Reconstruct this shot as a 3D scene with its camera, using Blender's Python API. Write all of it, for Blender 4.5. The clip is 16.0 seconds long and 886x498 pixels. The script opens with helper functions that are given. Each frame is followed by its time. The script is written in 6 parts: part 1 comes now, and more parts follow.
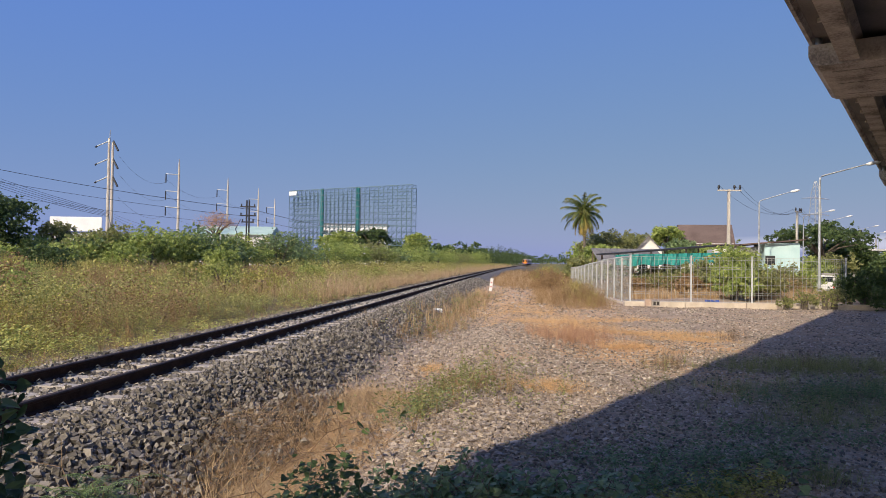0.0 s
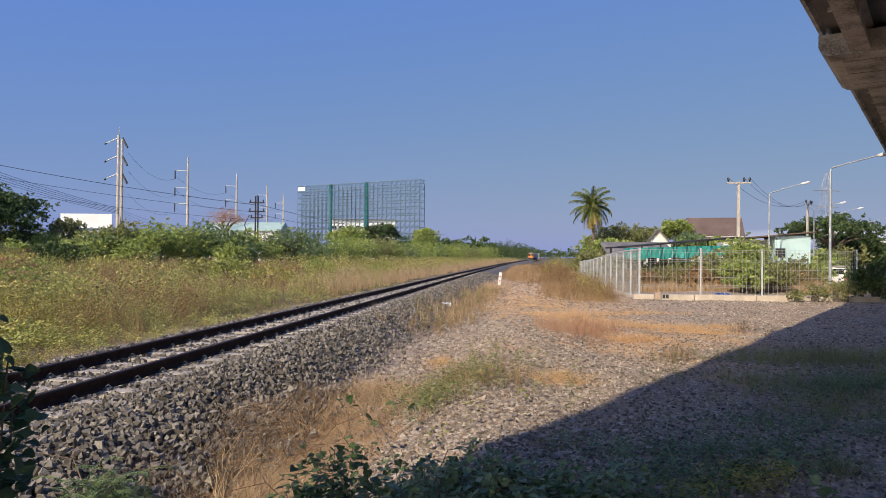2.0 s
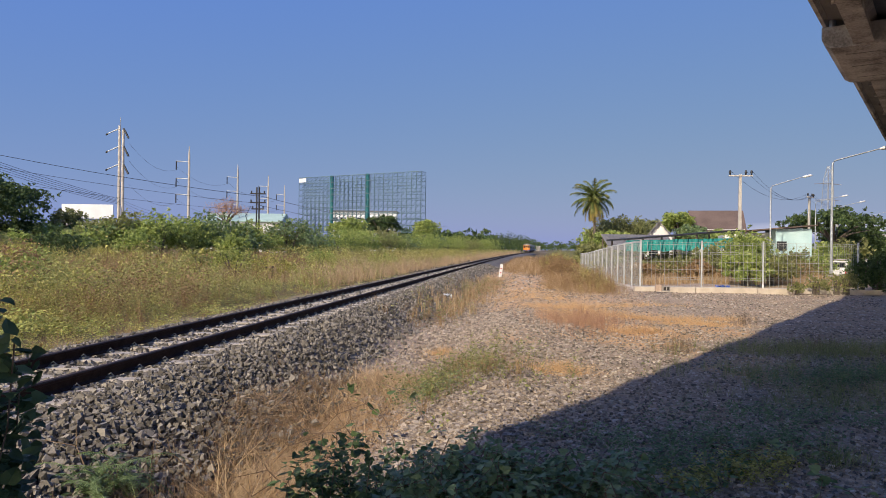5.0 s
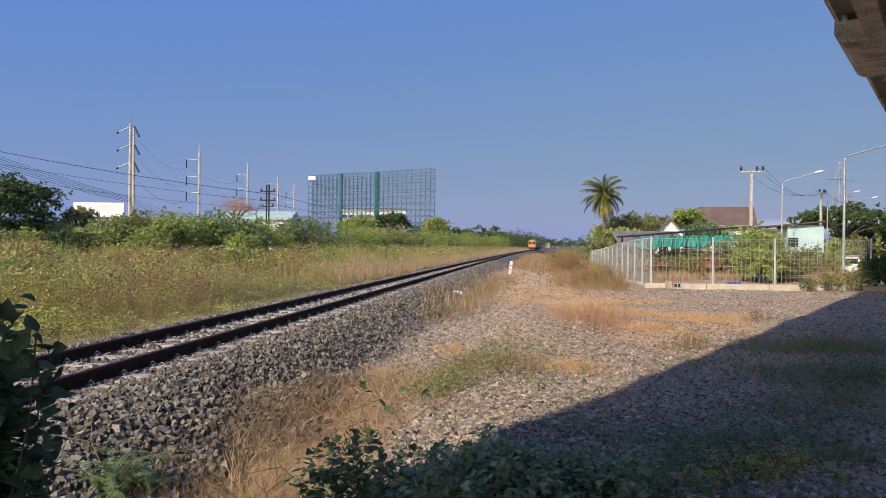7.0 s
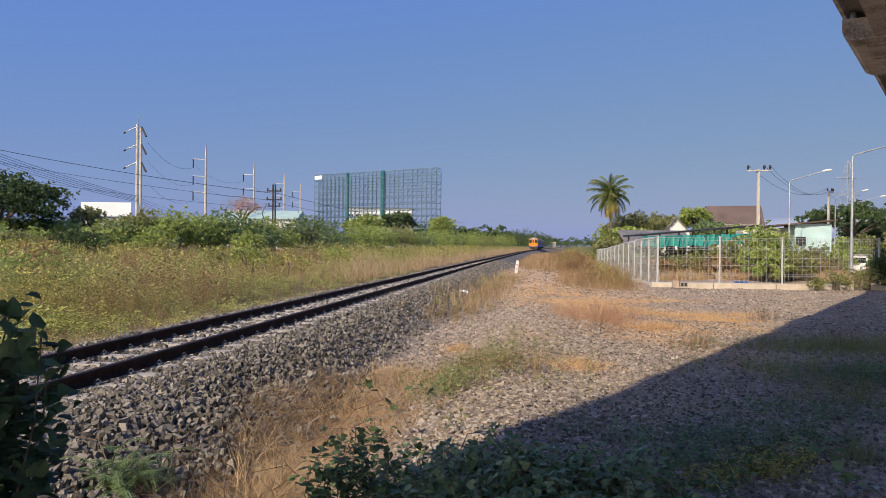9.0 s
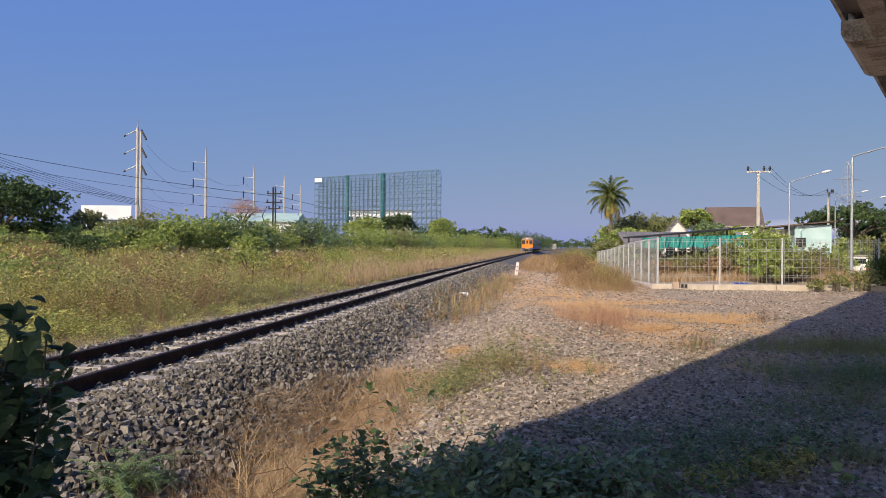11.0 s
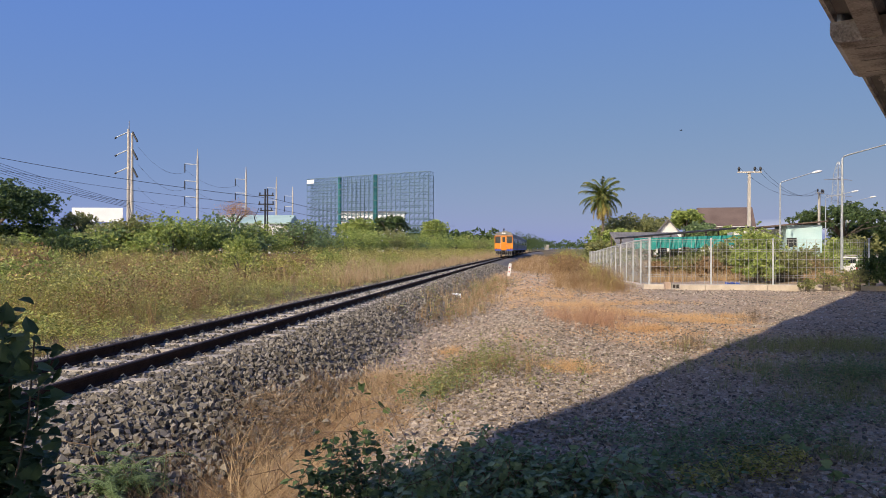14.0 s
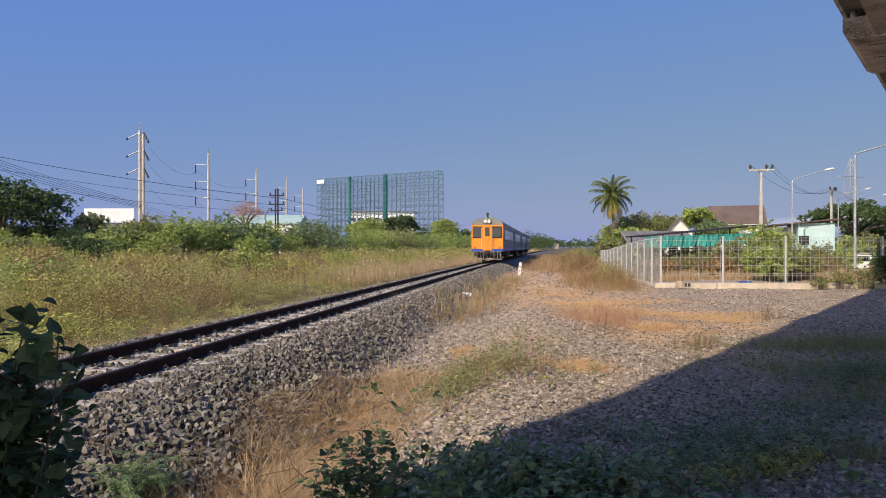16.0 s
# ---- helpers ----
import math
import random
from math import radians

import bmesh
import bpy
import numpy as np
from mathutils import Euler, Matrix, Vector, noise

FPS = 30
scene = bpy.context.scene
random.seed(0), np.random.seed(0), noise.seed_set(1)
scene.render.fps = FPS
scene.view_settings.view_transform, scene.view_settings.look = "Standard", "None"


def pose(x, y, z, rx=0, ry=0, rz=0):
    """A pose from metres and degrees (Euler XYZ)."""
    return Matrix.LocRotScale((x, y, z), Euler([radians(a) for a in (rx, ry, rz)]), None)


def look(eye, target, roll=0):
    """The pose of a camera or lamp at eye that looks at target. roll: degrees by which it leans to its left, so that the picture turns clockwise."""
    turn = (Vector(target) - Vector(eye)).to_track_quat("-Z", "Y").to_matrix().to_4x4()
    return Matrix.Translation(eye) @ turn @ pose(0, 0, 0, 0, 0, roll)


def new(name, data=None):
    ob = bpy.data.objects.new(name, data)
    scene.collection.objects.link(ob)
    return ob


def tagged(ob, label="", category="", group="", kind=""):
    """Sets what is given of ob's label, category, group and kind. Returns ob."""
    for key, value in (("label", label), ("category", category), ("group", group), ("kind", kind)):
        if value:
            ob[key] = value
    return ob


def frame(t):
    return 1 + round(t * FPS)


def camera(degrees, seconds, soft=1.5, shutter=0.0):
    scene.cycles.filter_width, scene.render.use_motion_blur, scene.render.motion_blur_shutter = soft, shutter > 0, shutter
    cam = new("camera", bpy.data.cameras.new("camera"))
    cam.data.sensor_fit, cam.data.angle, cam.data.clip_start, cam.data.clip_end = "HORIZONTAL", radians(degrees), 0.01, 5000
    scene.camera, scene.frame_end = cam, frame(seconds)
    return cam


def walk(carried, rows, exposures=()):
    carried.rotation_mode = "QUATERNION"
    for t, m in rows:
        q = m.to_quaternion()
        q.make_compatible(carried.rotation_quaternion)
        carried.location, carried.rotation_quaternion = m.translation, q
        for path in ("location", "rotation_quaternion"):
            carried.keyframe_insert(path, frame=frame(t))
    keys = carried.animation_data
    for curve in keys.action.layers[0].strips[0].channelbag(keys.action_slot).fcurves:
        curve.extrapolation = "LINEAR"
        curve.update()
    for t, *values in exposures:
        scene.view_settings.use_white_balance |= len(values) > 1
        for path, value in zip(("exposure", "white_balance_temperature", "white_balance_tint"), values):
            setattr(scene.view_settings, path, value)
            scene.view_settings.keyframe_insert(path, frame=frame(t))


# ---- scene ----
# Hand-held view of a single railway line beside a road viaduct.
# World: the track runs along +Y, z = 0 is the gravel yard.
cam = camera(62.27, 16.0, soft=0.6)
walk(cam, [
    (0, pose(0.023, 0.037, 1.703, 91.010, 0, 5.546) @ pose(0, 0, 0, 0, 0, 0.862)),
    (0.5, pose(0.018, 0.043, 1.690, 90.981, 0, 5.778) @ pose(0, 0, 0, 0, 0, 0.876)),
    (1, pose(0.028, 0.045, 1.683, 90.838, 0, 6.025) @ pose(0, 0, 0, 0, 0, 0.754)),
    (1.5, pose(0.031, 0.035, 1.677, 90.706, 0, 6.144) @ pose(0, 0, 0, 0, 0, 0.589)),
    (2, pose(0.032, 0.040, 1.678, 90.594, 0, 6.213) @ pose(0, 0, 0, 0, 0, 0.539)),
    (2.5, pose(0.029, 0.045, 1.675, 90.394, 0, 6.233) @ pose(0, 0, 0, 0, 0, 0.553)),
    (3, pose(0.028, 0.054, 1.656, 90.255, 0, 6.281) @ pose(0, 0, 0, 0, 0, 0.558)),
    (3.5, pose(0.027, 0.043, 1.656, 90.115, 0, 6.277) @ pose(0, 0, 0, 0, 0, 0.677)),
    (4, pose(0.028, 0.035, 1.660, 90.055, 0, 6.215) @ pose(0, 0, 0, 0, 0, 0.789)),
    (6.5, pose(0.016, 0.028, 1.655, 89.803, 0, 6.742) @ pose(0, 0, 0, 0, 0, 0.640)),
    (7, pose(0.004, 0.031, 1.654, 89.738, 0, 7.006) @ pose(0, 0, 0, 0, 0, 0.623)),
    (7.5, pose(0.009, 0.026, 1.654, 89.682, 0, 7.168) @ pose(0, 0, 0, 0, 0, 0.594)),
    (8, pose(0.000, 0.029, 1.652, 89.708, 0, 7.310) @ pose(0, 0, 0, 0, 0, 0.542)),
    (8.5, pose(-0.005, 0.041, 1.650, 89.682, 0, 7.420) @ pose(0, 0, 0, 0, 0, 0.595)),
    (9, pose(0.008, 0.035, 1.650, 89.683, 0, 7.483) @ pose(0, 0, 0, 0, 0, 0.581)),
    (11.5, pose(0.013, 0.010, 1.653, 89.899, 0, 7.492) @ pose(0, 0, 0, 0, 0, 0.379)),
    (12, pose(0.011, 0.008, 1.653, 89.940, 0, 7.476) @ pose(0, 0, 0, 0, 0, 0.352)),
    (12.5, pose(0.022, -0.002, 1.655, 89.968, 0, 7.389) @ pose(0, 0, 0, 0, 0, 0.296)),
    (13, pose(0.027, -0.005, 1.655, 89.930, 0, 7.260) @ pose(0, 0, 0, 0, 0, 0.302)),
    (13.5, pose(0.022, 0.004, 1.649, 89.968, 0, 7.102) @ pose(0, 0, 0, 0, 0, 0.298)),
    (14, pose(0.024, 0.006, 1.649, 89.952, 0, 6.928) @ pose(0, 0, 0, 0, 0, 0.198)),
    (14.5, pose(0.020, -0.017, 1.656, 89.967, 0, 6.920) @ pose(0, 0, 0, 0, 0, 0.145)),
    (15, pose(0.013, -0.008, 1.654, 89.997, 0, 7.104) @ pose(0, 0, 0, 0, 0, 0.059)),
    (15.5, pose(0.006, -0.001, 1.656, 89.985, 0, 7.368) @ pose(0, 0, 0, 0, 0, 0.042)),
    (16, pose(0.000, -0.000, 1.650, 89.898, 0, 7.693) @ pose(0, 0, 0, 0, 0, -0.000)),
])

# ---- daylight ----
SUN_TURN, SUN_UP = radians(28), radians(35)      # left of straight behind, above the horizon
to_sun = Vector((-math.sin(SUN_TURN) * math.cos(SUN_UP), -math.cos(SUN_TURN) * math.cos(SUN_UP), math.sin(SUN_UP)))
world = bpy.data.worlds.new("sky")
scene.world = world
world.use_nodes = True
sky = world.node_tree.nodes.new("ShaderNodeTexSky")
sky.sky_type = "NISHITA"
sky.sun_disc = False
sky.sun_elevation = SUN_UP
sky.sun_rotation = math.atan2(to_sun.x, to_sun.y)
sky.air_density, sky.dust_density, sky.ozone_density = 1.0, 0.6, 3.0
back = world.node_tree.nodes["Background"]
# hazy dry-season air: the sky's own gradient, flattened and bluer towards the horizon, white round the sun
cut = world.node_tree.nodes.new("ShaderNodeSeparateColor")
mend = world.node_tree.nodes.new("ShaderNodeCombineColor")
world.node_tree.links.new(sky.outputs[0], cut.inputs[0])
for k, (gain, power, least) in enumerate(((0.94, 0.56, 0.2), (1.68, 0.32, 0.4), (7.85, -0.25, 2.5))):
    low = world.node_tree.nodes.new("ShaderNodeMath")
    low.operation = "MAXIMUM"
    low.inputs[1].default_value = least
    bend = world.node_tree.nodes.new("ShaderNodeMath")
    bend.operation = "POWER"
    bend.inputs[1].default_value = power
    scale_up = world.node_tree.nodes.new("ShaderNodeMath")
    scale_up.operation = "MULTIPLY"
    scale_up.inputs[1].default_value = gain
    world.node_tree.links.new(cut.outputs[k], low.inputs[0])
    world.node_tree.links.new(low.outputs[0], bend.inputs[0])
    world.node_tree.links.new(bend.outputs[0], scale_up.inputs[0])
    glare = world.node_tree.nodes.new("ShaderNodeMath")
    glare.operation = "SUBTRACT"
    glare.inputs[1].default_value = 6.6
    some = world.node_tree.nodes.new("ShaderNodeMath")
    some.operation = "MAXIMUM"
    some.inputs[1].default_value = 0.0
    total = world.node_tree.nodes.new("ShaderNodeMath")
    total.operation = "MULTIPLY_ADD"
    total.inputs[1].default_value = (12.0, 10.4, 8.2)[k]
    world.node_tree.links.new(cut.outputs[0], glare.inputs[0])
    world.node_tree.links.new(glare.outputs[0], some.inputs[0])
    world.node_tree.links.new(some.outputs[0], total.inputs[0])
    world.node_tree.links.new(scale_up.outputs[0], total.inputs[2])
    world.node_tree.links.new(total.outputs[0], mend.inputs[k])
world.node_tree.links.new(mend.outputs[0], back.inputs[0])
back.inputs[1].default_value = 0.1
sun = new("sun", bpy.data.lights.new("sun", "SUN"))
sun.data.energy, sun.data.angle, sun.data.color = 3.7, radians(0.55), (1.0, 0.86, 0.66)
sun.matrix_world = look(to_sun * 60, (0, 0, 0))
scene.view_settings.exposure = 0.17

# ---- materials ----
def material(name, colours, scale=6.0, rough=0.85, metal=0.0, bump=0.3, fine=60.0, bump_scale=None, per="", contrast=0.25, translucent=0.0):
    """Two scales of colour variation, fine relief; per: 'island' or 'object' adds a random shift for each piece."""
    m = bpy.data.materials.new(name)
    m.use_nodes = True
    nt = m.node_tree
    n, l = nt.nodes, nt.links
    bsdf = n["Principled BSDF"]
    co = n.new("ShaderNodeTexCoord")
    big = n.new("ShaderNodeTexNoise")
    big.inputs["Scale"].default_value, big.inputs["Detail"].default_value = scale, 5
    small = n.new("ShaderNodeTexNoise")
    small.inputs["Scale"].default_value, small.inputs["Detail"].default_value = fine, 4
    for t in (big, small):
        l.new(co.outputs["Object"], t.inputs["Vector"])
    mix = n.new("ShaderNodeMath")
    mix.operation = "MULTIPLY_ADD"
    l.new(small.outputs[0], mix.inputs[0])
    mix.inputs[1].default_value = 0.6
    add = n.new("ShaderNodeMath")
    add.operation = "SUBTRACT"
    l.new(big.outputs[0], add.inputs[0])
    add.inputs[1].default_value = 0.3
    l.new(add.outputs[0], mix.inputs[2])
    fac = mix.outputs[0]
    if per:
        src = n.new("ShaderNodeNewGeometry" if per == "island" else "ShaderNodeObjectInfo")
        out = src.outputs["Random Per Island" if per == "island" else "Random"]
        k = n.new("ShaderNodeMath")
        k.operation = "MULTIPLY_ADD"
        l.new(out, k.inputs[0])
        k.inputs[1].default_value = 0.7
        half = n.new("ShaderNodeMath")
        half.operation = "MULTIPLY_ADD"
        l.new(fac, half.inputs[0])
        half.inputs[1].default_value, half.inputs[2].default_value = 0.55, -0.12
        l.new(half.outputs[0], k.inputs[2])
        fac = k.outputs[0]
    ramp = n.new("ShaderNodeValToRGB")
    els = ramp.color_ramp.elements
    lo, hi = 0.5 - contrast, 0.5 + contrast
    if per:
        lo, hi = 0.1, 0.95
    for i, c in enumerate(colours):
        p = lo + (hi - lo) * i / max(1, len(colours) - 1)
        e = els[i] if i < 2 else els.new(p)
        e.position, e.color = p, (*c, 1)
    if len(colours) > 2:
        for i, c in enumerate(colours):
            els[i].position, els[i].color = lo + (hi - lo) * i / (len(colours) - 1), (*c, 1)
    l.new(fac, ramp.inputs[0])
    l.new(ramp.outputs[0], bsdf.inputs["Base Color"])
    bsdf.inputs["Roughness"].default_value, bsdf.inputs["Metallic"].default_value = rough, metal
    if bump:
        b = n.new("ShaderNodeBump")
        b.inputs["Strength"].default_value, b.inputs["Distance"].default_value = bump, 0.02
        l.new(small.outputs[0], b.inputs["Height"])
        l.new(b.outputs[0], bsdf.inputs["Normal"])
    if translucent:
        t = n.new("ShaderNodeBsdfTranslucent")
        l.new(ramp.outputs[0], t.inputs["Color"])
        ms = n.new("ShaderNodeMixShader")
        ms.inputs[0].default_value = translucent
        l.new(bsdf.outputs[0], ms.inputs[1])
        l.new(t.outputs[0], ms.inputs[2])
        l.new(ms.outputs[0], n["Material Output"].inputs[0])
    return m


M = {}
M["ballast"] = material("crushed granite", [(0.065, 0.058, 0.048), (0.2, 0.178, 0.15), (0.40, 0.362, 0.31)], 4, per="island")
M["ballast_one"] = material("crushed granite stone", [(0.065, 0.058, 0.048), (0.2, 0.178, 0.15), (0.40, 0.362, 0.31)], 4, per="object")
M["gravel"] = material("yard gravel", [(0.09, 0.073, 0.056), (0.31, 0.255, 0.2), (0.74, 0.64, 0.53)], 4, per="island")
M["rubble"] = material("pale rubble stones", [(0.17, 0.135, 0.108), (0.34, 0.28, 0.225), (0.58, 0.49, 0.40)], 4, per="island")
M["rail_side"] = material("rusty rail steel", [(0.035, 0.02, 0.014), (0.075, 0.042, 0.028)], 8, 0.9, 0.0, 0.4)
M["rail_top"] = material("worn rail head", [(0.05, 0.033, 0.025), (0.10, 0.07, 0.055)], 5, 0.65, 0.2, 0.05)
M["concrete"] = material("weathered concrete", [(0.22, 0.20, 0.175), (0.34, 0.31, 0.275), (0.43, 0.40, 0.36)], 1.5, 0.9, 0, 0.25, 40)
M["bridge"] = material("stained viaduct concrete", [(0.17, 0.14, 0.11), (0.40, 0.35, 0.285), (0.56, 0.50, 0.42)], 0.9, 0.9, 0, 0.4, 16, contrast=0.2)
# deck colour carries the shade between girders; cap seams share it
M["bridge_dark"] = material("deck and seam concrete with shade painted in", [(0.11, 0.096, 0.082), (0.23, 0.205, 0.175)], 0.6, 0.9, 0, 0.25, 25)
M["sleeper"] = material("concrete sleeper", [(0.38, 0.335, 0.28), (0.56, 0.5, 0.43)], 5, 0.9, 0, 0.4)
M["clip"] = material("weathered rail clip", [(0.10, 0.11, 0.11), (0.2, 0.21, 0.21)], 20, 0.6, 0.4, 0)
M["steel"] = material("galvanised steel", [(0.42, 0.44, 0.45), (0.6, 0.62, 0.63)], 6, 0.45, 0.5, 0.05)
M["wire_mesh"] = material("galvanised fence wire", [(0.36, 0.37, 0.36), (0.52, 0.53, 0.52)], 3, 0.5, 0.3, 0)
M["post"] = material("pale grey painted post", [(0.45, 0.46, 0.47), (0.6, 0.61, 0.61)], 4, 0.6, 0.0, 0.05)
M["footing"] = material("cream concrete footing", [(0.5, 0.42, 0.33), (0.68, 0.6, 0.5)], 3, 0.9, 0, 0.3)
M["pole"] = material("spun concrete pole", [(0.42, 0.38, 0.33), (0.6, 0.56, 0.5)], 1.2, 0.85, 0, 0.1)
M["dark"] = material("dark weathered steel", [(0.02, 0.02, 0.022), (0.05, 0.05, 0.055)], 3, 0.6, 0.3, 0.1)
M["cable"] = material("black cable", [(0.012, 0.012, 0.014), (0.03, 0.03, 0.03)], 3, 0.6, 0, 0)
M["truss"] = material("blue-grey painted truss", [(0.08, 0.14, 0.17), (0.16, 0.25, 0.29)], 0.3, 0.6, 0.1, 0)
M["teal"] = material("teal painted column", [(0.02, 0.15, 0.17), (0.03, 0.22, 0.24)], 0.4, 0.6, 0, 0.1)
M["net"] = material("teal shade netting", [(0.03, 0.30, 0.27), (0.07, 0.46, 0.41)], 1.6, 0.9, 0, 0.4, 14, translucent=0.3)
M["white"] = material("faded white sheet", [(0.70, 0.72, 0.74), (0.86, 0.87, 0.88)], 0.6, 0.7, 0, 0.1, 9)
M["white_paint"] = material("white paint", [(0.7, 0.69, 0.66), (0.82, 0.81, 0.79)], 2, 0.5, 0, 0.05)
M["red_paint"] = material("faded red paint", [(0.45, 0.05, 0.04), (0.6, 0.1, 0.07)], 5, 0.6, 0, 0.05)
M["mint"] = material("mint green sheet roof", [(0.36, 0.50, 0.42), (0.5, 0.64, 0.55)], 0.4, 0.6, 0, 0.1, 12)
M["wall_blue"] = material("pale aqua wall", [(0.42, 0.62, 0.64), (0.58, 0.75, 0.76)], 0.5, 0.85, 0, 0.1, 10)
M["roof_brown"] = material("brown fibre roof", [(0.11, 0.075, 0.06), (0.19, 0.135, 0.11)], 0.6, 0.9, 0, 0.3, 10)
M["roof_grey"] = material("grey corrugated roof", [(0.12, 0.115, 0.11), (0.25, 0.235, 0.22)], 0.7, 0.85, 0, 0.3, 10)
M["wood"] = material("weathered timber", [(0.12, 0.09, 0.07), (0.24, 0.19, 0.15)], 2, 0.9, 0, 0.3)
M["orange"] = material("glossy orange train paint", [(0.80, 0.24, 0.012), (0.88, 0.30, 0.02)], 0.8, 0.35, 0, 0.02, 8)
M["train_side"] = material("grey-blue train paint", [(0.11, 0.12, 0.145), (0.17, 0.185, 0.215)], 0.7, 0.5, 0, 0.02, 8)
M["train_roof"] = material("dull grey train roof", [(0.17, 0.165, 0.155), (0.28, 0.27, 0.25)], 0.7, 0.7, 0, 0.1, 9)
M["blue_paint"] = material("deep blue paint", [(0.015, 0.06, 0.42), (0.03, 0.10, 0.5)], 1.5, 0.4, 0, 0.02)
M["under"] = material("dirty underframe", [(0.02, 0.018, 0.017), (0.06, 0.05, 0.045)], 3, 0.85, 0.2, 0.2)
M["glass"] = material("dark window glass", [(0.012, 0.014, 0.018), (0.03, 0.035, 0.04)], 1, 0.08, 0, 0)
M["lens"] = material("lamp lens", [(0.7, 0.7, 0.68), (0.85, 0.85, 0.8)], 4, 0.1, 0, 0)
M["rubber"] = material("black rubber", [(0.012, 0.012, 0.012), (0.03, 0.03, 0.03)], 9, 0.8, 0, 0.1)
M["blue_tarp"] = material("blue plastic sheet", [(0.03, 0.07, 0.3), (0.07, 0.14, 0.5)], 4, 0.5, 0, 0.2)
M["block"] = material("orange-grey cement block", [(0.42, 0.30, 0.22), (0.6, 0.46, 0.36)], 4, 0.9, 0, 0.3)
M["leaf"] = material("mixed green foliage", [(0.15, 0.215, 0.045), (0.36, 0.44, 0.11), (0.58, 0.61, 0.2)], 0.25, 0.6, 0, 0, 5, per="island", translucent=0.35)
M["leaf_dark"] = material("dark tree foliage", [(0.035, 0.065, 0.02), (0.075, 0.125, 0.035), (0.15, 0.20, 0.06)], 0.25, 0.6, 0, 0, 5, per="island", translucent=0.2)
M["leaf_vine"] = material("fresh vine leaves", [(0.10, 0.16, 0.06), (0.20, 0.28, 0.115), (0.34, 0.43, 0.2)], 4, 0.5, 0, 0, 20, per="island", translucent=0.3)
# darker vine greens: the viaduct's shade is put into the leaf colour
M["leaf_vine_dark"] = material("vine leaves darkened for shade", [(0.05, 0.085, 0.03), (0.09, 0.145, 0.055), (0.17, 0.24, 0.10)], 4, 0.75, 0, 0, 20, per="island", translucent=0.2)
M["leaf_olive"] = material("dusty olive foliage", [(0.15, 0.165, 0.06), (0.30, 0.315, 0.115), (0.47, 0.45, 0.18)], 0.3, 0.7, 0, 0, 6, per="island", translucent=0.4)
M["weed"] = material("yellow-green weeds", [(0.2, 0.2, 0.05), (0.48, 0.45, 0.115), (0.76, 0.66, 0.23)], 0.22, 0.75, 0, 0, 4, per="island", translucent=0.3)
M["weed_green"] = material("green creeping weeds", [(0.16, 0.2, 0.05), (0.40, 0.44, 0.11), (0.66, 0.65, 0.22)], 0.3, 0.7, 0, 0, 4, per="island", translucent=0.3)
M["straw"] = material("dry straw", [(0.40, 0.265, 0.14), (0.57, 0.405, 0.225), (0.74, 0.56, 0.345)], 0.6, 0.8, 0, 0, 6, per="island", translucent=0.25)
M["straw_orange"] = material("orange dry straw", [(0.54, 0.325, 0.15), (0.75, 0.49, 0.24), (0.88, 0.65, 0.38)], 0.6, 0.8, 0, 0, 6, per="island", translucent=0.25)
M["straw_red"] = material("reddish dry stalks", [(0.36, 0.19, 0.115), (0.52, 0.31, 0.19), (0.68, 0.45, 0.29)], 0.5, 0.8, 0, 0, 6, per="island", translucent=0.25)
M["brown_weed"] = material("brown dead weeds", [(0.23, 0.14, 0.07), (0.36, 0.235, 0.115), (0.52, 0.36, 0.18)], 0.4, 0.85, 0, 0, 6, per="island", translucent=0.2)
M["weed_olive"] = material("olive field weeds", [(0.15, 0.17, 0.05), (0.35, 0.36, 0.11), (0.58, 0.54, 0.2)], 0.3, 0.75, 0, 0, 5, per="island", translucent=0.3)
M["frond"] = material("palm frond", [(0.06, 0.095, 0.026), (0.12, 0.165, 0.04), (0.36, 0.29, 0.08)], 0.5, 0.6, 0, 0, 6, per="island", translucent=0.25)
M["frond_dry"] = material("yellowing palm frond", [(0.28, 0.22, 0.05), (0.42, 0.32, 0.09)], 0.5, 0.7, 0, 0, 6, per="island", translucent=0.25)
M["bark"] = material("grey-brown bark", [(0.10, 0.08, 0.06), (0.2, 0.165, 0.13)], 4, 0.9, 0, 0.5, 30)
M["twig"] = material("dry twigs", [(0.14, 0.09, 0.055), (0.26, 0.18, 0.11)], 4, 0.9, 0, 0, 20)
M["asphalt"] = material("grey asphalt", [(0.045, 0.045, 0.045), (0.075, 0.073, 0.07)], 0.8, 0.9, 0, 0.2)


